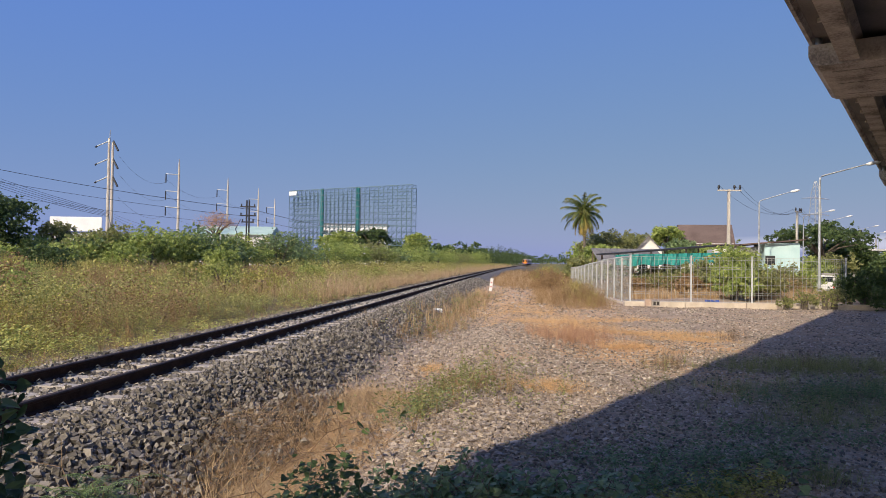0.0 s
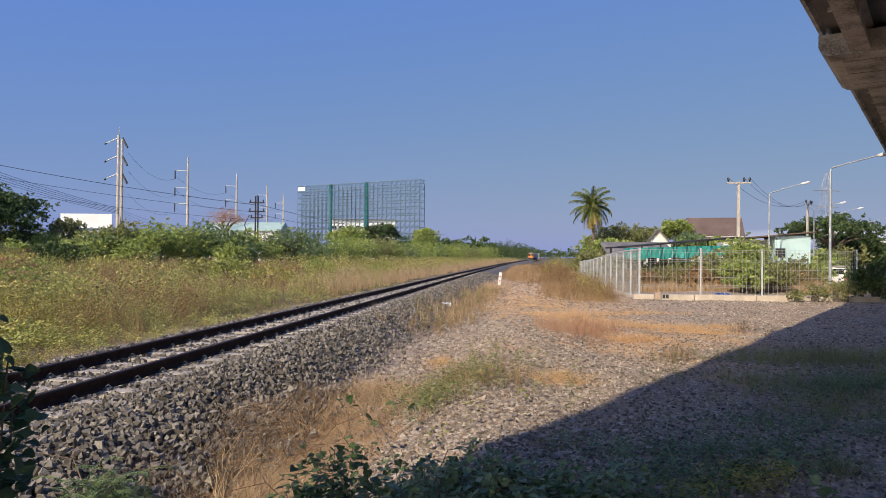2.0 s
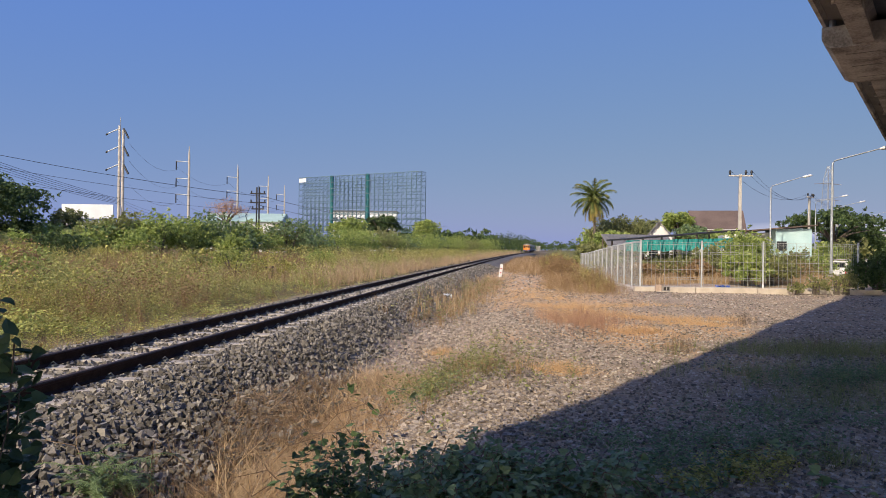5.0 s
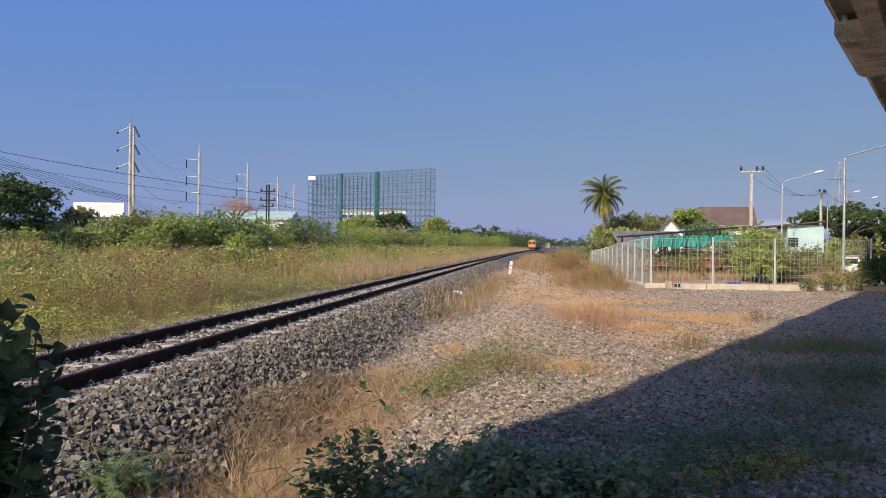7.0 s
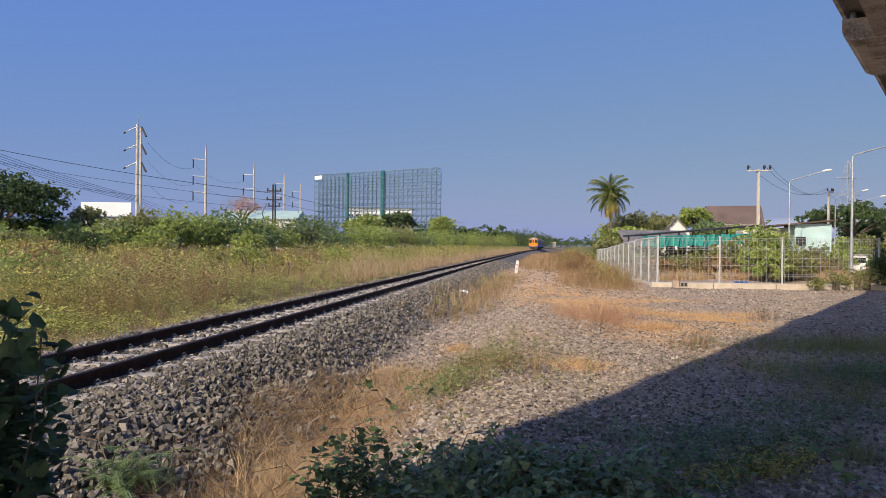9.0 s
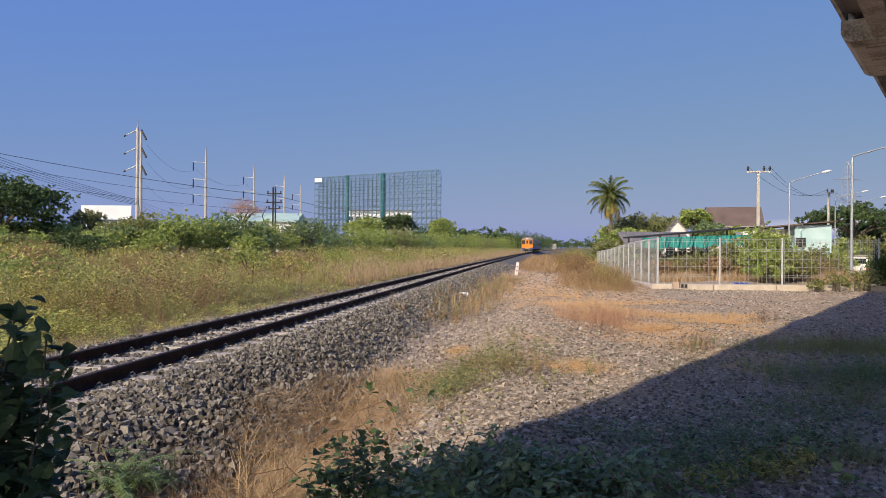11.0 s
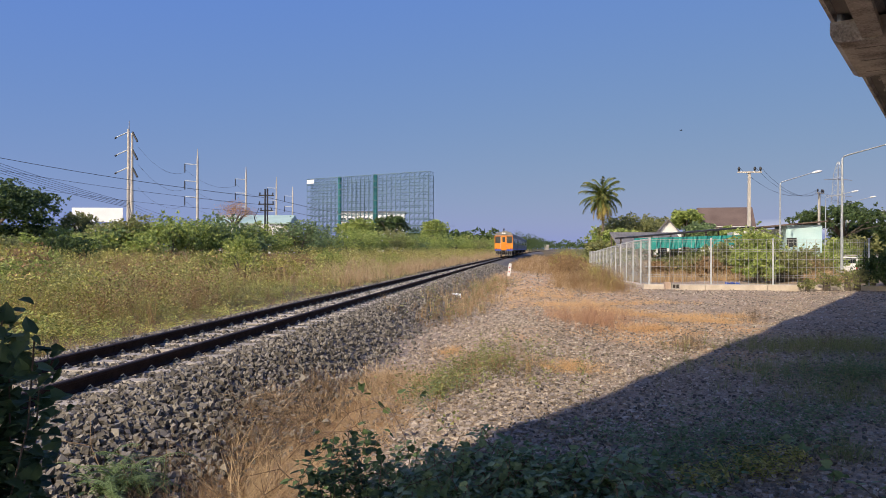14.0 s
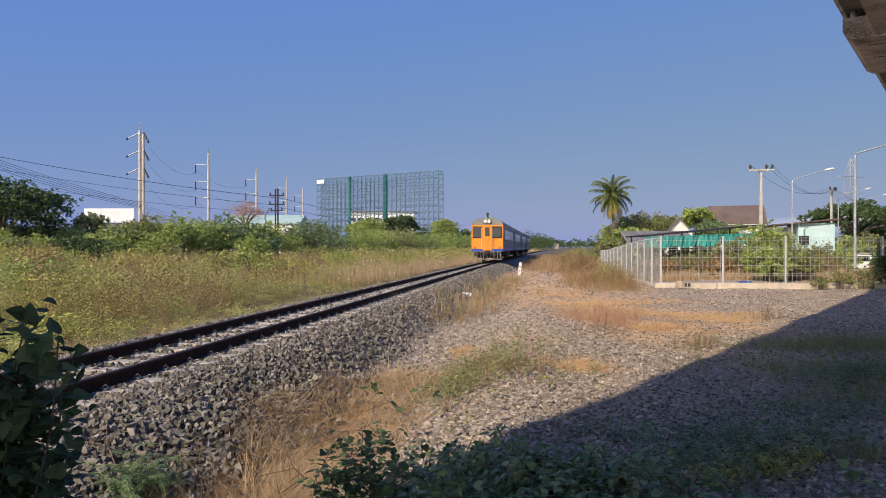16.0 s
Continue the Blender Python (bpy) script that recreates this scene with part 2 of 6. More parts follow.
def ground_material():
    """Gravel, soil and field earth blended by the sheet's own zone attributes."""
    m = bpy.data.materials.new("gravel soil and field earth")
    m.use_nodes = True
    n, l = m.node_tree.nodes, m.node_tree.links
    bsdf = n["Principled BSDF"]
    co = n.new("ShaderNodeTexCoord")

    def noisy(scale, detail, cols, lo=0.3, hi=0.7):
        t = n.new("ShaderNodeTexNoise")
        t.inputs["Scale"].default_value, t.inputs["Detail"].default_value = scale, detail
        l.new(co.outputs["Object"], t.inputs["Vector"])
        r = n.new("ShaderNodeValToRGB")
        r.color_ramp.elements[0].position, r.color_ramp.elements[0].color = lo, (*cols[0], 1)
        r.color_ramp.elements[1].position, r.color_ramp.elements[1].color = hi, (*cols[1], 1)
        l.new(t.outputs[0], r.inputs[0])
        return t, r

    def blend(a, b, fac):
        x = n.new("ShaderNodeMix")
        x.data_type = "RGBA"
        l.new(fac, x.inputs[0])
        l.new(a, x.inputs[6])
        l.new(b, x.inputs[7])
        return x.outputs[2]

    def zone(name):
        a = n.new("ShaderNodeAttribute")
        a.attribute_name = name
        return a.outputs["Fac"]

    peb = n.new("ShaderNodeTexVoronoi")
    peb.inputs["Scale"].default_value = 34
    l.new(co.outputs["Object"], peb.inputs["Vector"])
    pr = n.new("ShaderNodeValToRGB")
    for e, (p, c) in zip(pr.color_ramp.elements, ((0.1, (0.15, 0.125, 0.1, 1)), (0.9, (0.58, 0.49, 0.4, 1)))):
        e.position, e.color = p, c
    sep = n.new("ShaderNodeSeparateColor")
    l.new(peb.outputs["Color"], sep.inputs[0])
    l.new(sep.outputs[0], pr.inputs[0])
    t1, dust = noisy(1.1, 6, ((0.36, 0.25, 0.16), (0.64, 0.46, 0.29)))
    patch = n.new("ShaderNodeTexNoise")
    patch.inputs["Scale"].default_value, patch.inputs["Detail"].default_value = 0.7, 5
    l.new(co.outputs["Object"], patch.inputs["Vector"])
    yard = blend(pr.outputs[0], dust.outputs[0], patch.outputs[0])
    t2, straw = noisy(3.0, 7, ((0.50, 0.30, 0.15), (0.72, 0.48, 0.26)))
    t3, field = noisy(0.35, 8, ((0.09, 0.07, 0.03), (0.22, 0.16, 0.075)))
    t4, stone = noisy(18, 3, ((0.09, 0.08, 0.068), (0.23, 0.205, 0.175)))
    c = blend(yard, straw.outputs[0], zone("dry"))
    c = blend(c, field.outputs[0], zone("field"))
    c = blend(c, stone.outputs[0], zone("ballast_zone"))
    l.new(c, bsdf.inputs["Base Color"])
    bsdf.inputs["Roughness"].default_value = 0.95
    b = n.new("ShaderNodeBump")
    b.inputs["Strength"].default_value, b.inputs["Distance"].default_value = 0.7, 0.03
    l.new(peb.outputs["Distance"], b.inputs["Height"])
    l.new(b.outputs[0], bsdf.inputs["Normal"])
    return m


M["ground"] = ground_material()
for _name, _gloss in (("glass", 0.22), ("rail_side", 0.12), ("rail_top", 0.2)):
    M[_name].node_tree.nodes["Principled BSDF"].inputs["Specular IOR Level"].default_value = _gloss


# ---- building helpers ----
def fast_mesh(name, verts, faces):
    """A mesh from numpy arrays: verts (n, 3), faces (m, 3 or 4)."""
    me = bpy.data.meshes.new(name)
    verts, faces = np.asarray(verts, np.float32), np.asarray(faces, np.int32)
    k = faces.shape[1]
    me.vertices.add(len(verts))
    me.vertices.foreach_set("co", verts.ravel())
    me.loops.add(faces.size)
    me.loops.foreach_set("vertex_index", faces.ravel())
    me.polygons.add(len(faces))
    me.polygons.foreach_set("loop_start", np.arange(0, faces.size, k, dtype=np.int32))
    me.update(calc_edges=True)
    me.shade_flat()
    return me


def attach(name, me, mat, parent=None, label="", smooth=False):
    if mat and not me.materials:
        me.materials.append(mat)
    ob = new(name, me)
    if smooth:
        me.shade_smooth()
    if parent:
        ob.parent = parent
    return tagged(ob, label) if label else ob


class Geo:
    """Boxes, tubes and sweeps gathered into one mesh."""

    def __init__(self):
        self.v, self.f = [], []

    def add(self, verts, faces):
        k = len(self.v)
        self.v += [tuple(p) for p in verts]
        self.f += [tuple(k + i for i in f) for f in faces]
        return self

    def box(self, c, s, m=None, bevel=0.0):
        bm = bmesh.new()
        bmesh.ops.create_cube(bm, size=1.0, matrix=Matrix.Diagonal((*s, 1)))
        if bevel:
            bmesh.ops.bevel(bm, geom=bm.edges[:], offset=bevel, segments=2, affect="EDGES", profile=0.6)
        t = Matrix.Translation(c) @ (m or Matrix())
        bm.verts.index_update()
        self.add([t @ v.co for v in bm.verts], [[v.index for v in f.verts] for f in bm.faces])
        bm.free()
        return self

    def tube(self, points, radii, sides=8, cap=True):
        pts = [Vector(p) for p in points]
        if not isinstance(radii, (list, tuple)):
            radii = [radii] * len(pts)
        vs, fs = [], []
        for i, p in enumerate(pts):
            d = (pts[min(i + 1, len(pts) - 1)] - pts[max(i - 1, 0)]).normalized()
            side = d.cross(Vector((0, 0, 1)) if abs(d.z) < 0.9 else Vector((1, 0, 0))).normalized()
            up = side.cross(d)
            for j in range(sides):
                a = 2 * math.pi * j / sides
                vs.append(p + (side * math.cos(a) + up * math.sin(a)) * radii[i])
        for i in range(len(pts) - 1):
            for j in range(sides):
                k = (j + 1) % sides
                fs.append((i * sides + j, i * sides + k, (i + 1) * sides + k, (i + 1) * sides + j))
        if cap:
            fs.append(tuple(range(sides)))
            fs.append(tuple((len(pts) - 1) * sides + j for j in reversed(range(sides))))
        return self.add(vs, fs)

    def prism(self, outline, axis, a, b):
        """Extrude a 2D outline along axis 0, 1 or 2 from a to b."""
        def at(u, v, w):
            return ((w, u, v), (u, w, v), (u, v, w))[axis]
        n = len(outline)
        vs = [at(u, v, a) for u, v in outline] + [at(u, v, b) for u, v in outline]
        fs = [tuple(reversed(range(n))), tuple(range(n, 2 * n))]
        fs += [(i, (i + 1) % n, n + (i + 1) % n, n + i) for i in range(n)]
        return self.add(vs, fs)

    def mesh(self, name):
        me = bpy.data.meshes.new(name)
        me.from_pydata(self.v, [], self.f)
        bm = bmesh.new()
        bm.from_mesh(me)
        bmesh.ops.recalc_face_normals(bm, faces=bm.faces[:])
        bm.to_mesh(me)
        bm.free()
        return me

    def make(self, name, mat, parent=None, label="", smooth=False):
        return attach(name, self.mesh(name), mat, parent, label, smooth)


def empty(name, at=(0, 0, 0), turn=0.0, label="", category="", group="", kind=""):
    ob = new(name)
    ob.matrix_world = pose(*at, 0, 0, turn)
    return tagged(ob, label, category, group, kind)


rng = np.random.default_rng(7)


def turns(n, tilt):
    """Random rotation matrices: any heading, tilted from upright by up to tilt radians (normal spread)."""
    a, b, c = rng.uniform(0, 2 * np.pi, n), rng.normal(0, tilt, n), rng.uniform(0, 2 * np.pi, n)
    ca, sa, cb, sb, cc, sc = np.cos(a), np.sin(a), np.cos(b), np.sin(b), np.cos(c), np.sin(c)
    z = np.zeros(n)
    o = np.ones(n)
    ra = np.stack([np.stack([ca, -sa, z], 1), np.stack([sa, ca, z], 1), np.stack([z, z, o], 1)], 1)
    rb = np.stack([np.stack([o, z, z], 1), np.stack([z, cb, -sb], 1), np.stack([z, sb, cb], 1)], 1)
    rc = np.stack([np.stack([cc, -sc, z], 1), np.stack([sc, cc, z], 1), np.stack([z, z, o], 1)], 1)
    return ra @ rb @ rc


def scatter(proto_v, proto_f, places, rot, size):
    """Copies of one small shape, joined: places (n, 3), rot (n, 3, 3), size (n,) or (n, 3)."""
    pv, pf = np.asarray(proto_v, float), np.asarray(proto_f, int)
    n, k = len(places), len(pv)
    size = np.asarray(size, float)
    s = size[:, None, None] if size.ndim == 1 else size[:, None, :]
    v = np.einsum("nij,nkj->nki", rot, pv[None] * s) + np.asarray(places)[:, None, :]
    f = pf[None] + (np.arange(n) * k)[:, None, None]
    return v.reshape(-1, 3), f.reshape(-1, pf.shape[1])


CLUMP_V, CLUMP_F = [], []
for _i in range(5):
    _m = Euler((random.uniform(-1.2, 1.2), random.uniform(-1.2, 1.2), random.uniform(0, 6.28))).to_matrix()
    _o = Vector((random.uniform(-.5, .5), random.uniform(-.5, .5), random.uniform(-.5, .5)))
    for _p in ((0.3, 0.1, 0.06), (0, 0.95, 0), (-0.3, 0.1, 0.06)):
        CLUMP_V.append(tuple(_m @ Vector(_p) + _o))
    CLUMP_F.append((3 * _i, 3 * _i + 1, 3 * _i + 2))


def joined(meshes):
    vs, fs, k = [], [], 0
    for v, f in meshes:
        v, f = np.asarray(v), np.asarray(f)
        vs.append(v)
        fs.append(f + k)
        k += len(v)
    return np.concatenate(vs), np.concatenate(fs)


# ---- the lie of the land ----
def smooth(t):
    t = np.clip(t, 0, 1)
    return t * t * (3 - 2 * t)


def track_x(y):
    return -5.02 + 5.8e-5 * np.asarray(y, float) ** 2


def wobble(x, y):
    return (np.sin(x * 1.7 + y * 0.6) + np.sin(x * 0.63 - y * 1.31 + 2) + np.sin(x * 3.1 + y * 2.3 + 1) * 0.5 + np.sin(x * 0.9 + y * 4.1) * 0.35) / 2.85


def ground_z(x, y):
    x, y = np.asarray(x, float), np.asarray(y, float)
    u = x - track_x(np.clip(y, -400, 700))
    right = 0.165 - 0.40 * smooth((u - 1.3) / 1.55) + 0.235 * smooth((u - 3.6) / 1.3)
    left = 0.165 - 0.17 * smooth((-u - 1.25) / 0.8) + 0.40 * smooth((-u - 4) / 30)
    z = np.where(u > 0, right, left)
    far = smooth((np.abs(u) - 1.5) / 2)
    z = z + far * 0.045 * wobble(x, y) * smooth((300 - y) / 200)
    z = z + 0.13 * np.exp(-((x + 0.55) / 0.9) ** 2 - ((y - 8.2) / 2.6) ** 2) + 0.16 * np.exp(-((x - 0.1) / 1.1) ** 2 - ((y - 15.5) / 3.2) ** 2)
    z = z - 0.65 * smooth((y - 31) / 32) * np.exp(-((x - 5.0) / 3.2) ** 2)
    # the plot falls away towards the road
    z = z - 0.55 * smooth((x - 17) / 4) * smooth((y - 46) / 8) * smooth((420 - y) / 200)
    return z


def steps(parts):
    out = []
    for a, b, n in parts:
        out += list(np.linspace(a, b, n, endpoint=False))
    return np.array(out + [parts[-1][1]])


def make_ground():
    xs = steps([(-3000, -300, 10), (-300, -60, 24), (-60, -12, 48), (-12, -8, 16), (-8, 4, 72), (4, 14, 40), (14, 60, 46), (60, 300, 20), (300, 3000, 10)])
    ys = steps([(-600, -20, 10), (-20, 1, 20), (1, 16, 85), (16, 40, 80), (40, 120, 60), (120, 400, 40), (400, 4200, 20)])
    X, Y = np.meshgrid(xs, ys)
    Z = ground_z(X, Y)
    v = np.stack([X.ravel(), Y.ravel(), Z.ravel()], 1)
    nx, ny = len(xs), len(ys)
    i = (np.arange(ny - 1)[:, None] * nx + np.arange(nx - 1)[None]).ravel()
    me = fast_mesh("ground", v, np.stack([i, i + 1, i + nx + 1, i + nx], 1))
    x, y = v[:, 0], v[:, 1]
    u = x - track_x(np.clip(y, -400, 700))
    w = wobble(x * 1.3, y * 1.1)
    dry = smooth(1.4 - np.hypot((u - 2.75) / 0.85, 0) + 0.5 * w) * smooth((11.5 - y) / 3)
    dry = np.maximum(dry, smooth(1.25 - np.hypot((x - 2.3) / 2.0, (y - 15.5) / 4.0) + 0.8 * w))
    dry = np.maximum(dry, smooth((y - 20) / 6 + 0.5 * w) * smooth((5 - x) / 2) * (u > 1.5) * 0.8)
    field = np.maximum(smooth((-u - 2.1 + 0.4 * w) / 0.5), smooth((y - 75) / 40) * (u > 1.5))
    field = np.maximum(field, smooth((x - 16) / 6))
    bal = smooth((2.7 - np.abs(u) + 0.3 * w) / 0.5)
    bal = np.where(u < 0, smooth((1.9 + u) / 0.4), bal)
    for name, a in (("dry", dry), ("field", field), ("ballast_zone", bal)):
        at = me.attributes.new(name, "FLOAT", "POINT")
        at.data.foreach_set("value", np.clip(a, 0, 1).astype(np.float32))
    tagged(attach("ground", me, M["ground"], smooth=True), "gravel yard, dry soil and weedy field earth", "ground", kind="structure")


make_ground()

STONE_V = [(-1, -1, -1), (1, -1, -1), (1, 1, -1), (-1, 1, -1), (-1, -1, 1), (1, -1, 1), (1, 1, 1), (-1, 1, 1)]
STONE_F = [(3, 2, 1, 0), (4, 5, 6, 7), (0, 1, 5, 4), (1, 2, 6, 5), (2, 3, 7, 6), (3, 0, 4, 7)]


def stones(name, x, y, size, mat, label, sink=0.15, flat=1.0, lift=0.0):
    n = len(x)
    groups = np.array_split(np.arange(n), 6)
    out = []
    for g in groups:
        pv = np.array(STONE_V) * 0.5 * (1 + rng.uniform(-0.62, 0.15, (8, 3)))
        s = size[g, None] * rng.uniform(0.55, 1.3, (len(g), 3)) * np.array([1, 1, flat])
        p = np.stack([x[g], y[g], ground_z(x[g], y[g]) + size[g] * (0.35 - sink) + (lift[g] if np.ndim(lift) else lift)], 1)
        out.append(scatter(pv, STONE_F, p, turns(len(g), 0.9 if flat == 1.0 else 0.3), s))
    v, f = joined(out)
    return tagged(attach(name, fast_mesh(name, v, f), mat), label, "gravel", kind="stuff")


def spread(n, y0, y1, power=1.0):
    """Distances denser near y0."""
    r = rng.uniform(0, 1, n)
    return y0 * (y1 / y0) ** r if power == 1 else (y0 ** (1 - power) + r * (y1 ** (1 - power) - y0 ** (1 - power))) ** (1 / (1 - power))


def make_ballast():
    y = spread(38000, 3.2, 70, 1.5)
    y = np.concatenate([y, rng.uniform(-8, 3.3, 5000)])
    u = np.where(rng.uniform(0, 1, len(y)) < 0.22, rng.uniform(-2.2, -0.6, len(y)), rng.triangular(-1.0, 1.3, 3.05, len(y)))
    keep = (u < 2.75 + 0.3 * wobble(u * 2, y)) | (rng.uniform(0, 1, len(y)) < 0.2)
    y, u = y[keep], u[keep]
    s = rng.uniform(0.03, 0.066, len(y)) * (1 + np.clip(y - 14, 0, 50) * 0.018)
    on_sleeper = (np.abs(u) < 0.95) & (np.abs((y % 0.6) - 0.3) < 0.11) & (y < 40)
    on_rail = np.abs(np.abs(u) - 0.535) < 0.09
    k = ~on_rail & (~on_sleeper | (rng.uniform(0, 1, len(y)) < 0.88))
    stones("track_ballast", (track_x(y) + u)[k], y[k], s[k], M["ballast"], "angular dark grey crushed stone track ballast", lift=(np.where(np.abs(u) < 0.5, 0.02, 0.016) + np.where(u > 1.0, rng.uniform(-0.03, 0.045, len(u)), 0.0))[k])


def make_gravel():
    y = spread(20000, 3.6, 31, 1.6)
    y = np.concatenate([y, rng.uniform(-4, 3.7, 4000)])
    x = rng.uniform(-2.3, 1, len(y)) * 1.0 + rng.uniform(0, 1, len(y)) ** 1.3 * (1.5 + np.abs(y) * 0.42)
    s = rng.uniform(0.05, 0.2, len(y)) ** 2 * (1 + np.clip(y - 8, 0, 30) * 0.02) + 0.008
    stones("yard_gravel", x, y, s, M["gravel"], "loose grey and brown gravel over trodden yard", flat=0.6)
    n = 9000
    y = rng.uniform(4, 17, n)
    x = 0.3 + rng.uniform(0, 1, n) * (0.55 * y + 0.6)
    stones("shade_gravel", x, y, rng.uniform(0.014, 0.042, n), M["gravel"], "small pale and dark stones over shaded ground", flat=0.7)
    n = 11000
    y, x = rng.uniform(11, 31, n), rng.uniform(-1.6, 13, n)
    stones("coarse_gravel", x, y, rng.uniform(0.022, 0.055, n), M["gravel"], "coarse grey gravel strewn before the fence", flat=0.6)
    n = 2600
    y = rng.uniform(8.5, 27, n)
    stones("ditch_stones", track_x(y) + rng.normal(3.3, 0.45, n), y, rng.uniform(0.03, 0.075, n), M["rubble"], "pale stones lying in the ditch", flat=0.7)
    n = 1800
    y = rng.uniform(26, 75, n)
    stones("path_gravel", track_x(y) + rng.uniform(2.5, 7.2, n), y, rng.uniform(0.05, 0.12, n), M["gravel"], "stones scattered along the trodden path", flat=0.5)
    n = 6500
    y = np.concatenate([rng.normal(7.6, 1.7, n), rng.normal(15.5, 2.6, n // 2)])
    x = np.concatenate([rng.normal(-0.5, 0.75, n), rng.normal(-0.1, 0.9, n // 2)])
    k = (y > 3.5) & (x - track_x(y) > 3.1)
    stones("rubble_heap", x[k], y[k], rng.uniform(0.018, 0.058, k.sum()), M["rubble"], "pale broken stones heaped low in the yard", flat=0.65)


make_ballast()
make_gravel()


# ---- railway ----
def make_track():
    track = empty("railway_track", label="single metre-gauge railway line on concrete sleepers", category="railway track", kind="structure")
    ys = np.concatenate([np.arange(-30, 60, 2.0), np.arange(60, 720, 8.0)])
    prof = [(-0.055, 0), (0.055, 0), (0.055, 0.012), (0.012, 0.03), (0.010, 0.095), (0.032, 0.105), (0.034, 0.128), (-0.034, 0.128), (-0.032, 0.105), (-0.010, 0.095), (-0.012, 0.03), (-0.055, 0.012)]
    for side in (-0.535, 0.535):
        rail = Geo()
        head = Geo()
        for geo, pr in ((rail, prof), (head, [(-0.033, 0.128), (0.033, 0.128), (0.026, 0.141), (-0.026, 0.141)])):
            k = len(pr)
            vs = [(track_x(y) + side + px, y, 0.21 + pz) for y in ys for px, pz in pr]
            fs = [(i * k + j, i * k + (j + 1) % k, (i + 1) * k + (j + 1) % k, (i + 1) * k + j) for i in range(len(ys) - 1) for j in range(k)]
            geo.add(vs, fs)
        r = rail.make("rail", M["rail_side"], track, "dark rusted steel rail")
        head.make("rail_head", M["rail_top"], r, "worn running surface")
    sl = Geo().prism([(-1.0, 0.01), (-0.62, 0.0), (0.62, 0.0), (1.0, 0.01), (0.98, -0.2), (-0.98, -0.2)], 1, -0.11, 0.11).mesh("sleeper")
    bm = bmesh.new()
    bm.from_mesh(sl)
    bmesh.ops.bevel(bm, geom=bm.edges[:], offset=0.015, segments=1, affect="EDGES")
    bm.to_mesh(sl)
    bm.free()
    sl.materials.append(M["sleeper"])
    cl = Geo().tube([(-0.02, -0.03, 0.0), (-0.02, -0.02, 0.04), (0.0, 0.0, 0.06), (0.02, 0.02, 0.03), (0.025, 0.03, 0.0)], 0.008, 5).box((0, 0, 0.012), (0.07, 0.09, 0.025)).mesh("rail_clip")
    cl.materials.append(M["clip"])
    for i in range(-2, 100):
        y = 0.3 + 0.6 * i
        s = new("sleeper", sl)
        s.parent = track
        s.matrix_local = pose(track_x(y), y, 0.21 + random.uniform(-0.006, 0.004), 0, 0, random.uniform(-0.7, 0.7))
        if 5 < y < 26:
            for cx in (-0.535 - 0.1, -0.535 + 0.1, 0.535 - 0.1, 0.535 + 0.1):
                c = new("rail_clip", cl)
                c.parent = s
                c.matrix_local = pose(cx, 0, 0.0, 0, 0, 0 if cx % 1 > 0.5 else 180)


make_track()


def make_near_stones():
    """The ballast stones nearest to the view lie loose, each by itself."""
    track = bpy.data.objects["railway_track"]
    r = random.Random(3)
    shapes = []
    for k in range(6):
        me = bpy.data.meshes.new("ballast_stone")
        me.from_pydata([tuple(0.5 * q * (1 + r.uniform(-0.6, 0.15)) for q in p) for p in STONE_V], [], STONE_F)
        me.materials.append(M["ballast_one"])
        shapes.append(me)
    for k in range(300):
        y = r.uniform(4.4, 7.2)
        x = float(track_x(y)) + r.uniform(1.15, 2.5)
        s = r.uniform(0.045, 0.078)
        ob = new("ballast_stone", shapes[k % 6])
        ob.parent = track
        ob.matrix_local = Matrix.LocRotScale((x, y, float(ground_z(x, y)) + s * 0.45), Euler((r.uniform(-0.6, 0.6), r.uniform(-0.6, 0.6), r.uniform(0, 6.28))), (s * r.uniform(0.8, 1.3), s, s * r.uniform(0.6, 0.9)))


make_near_stones()


# ---- viaduct ----
B_TURN = -28.3        # the viaduct's bearing, degrees from the track
B_M = pose(0, 0, 0, 0, 0, B_TURN)


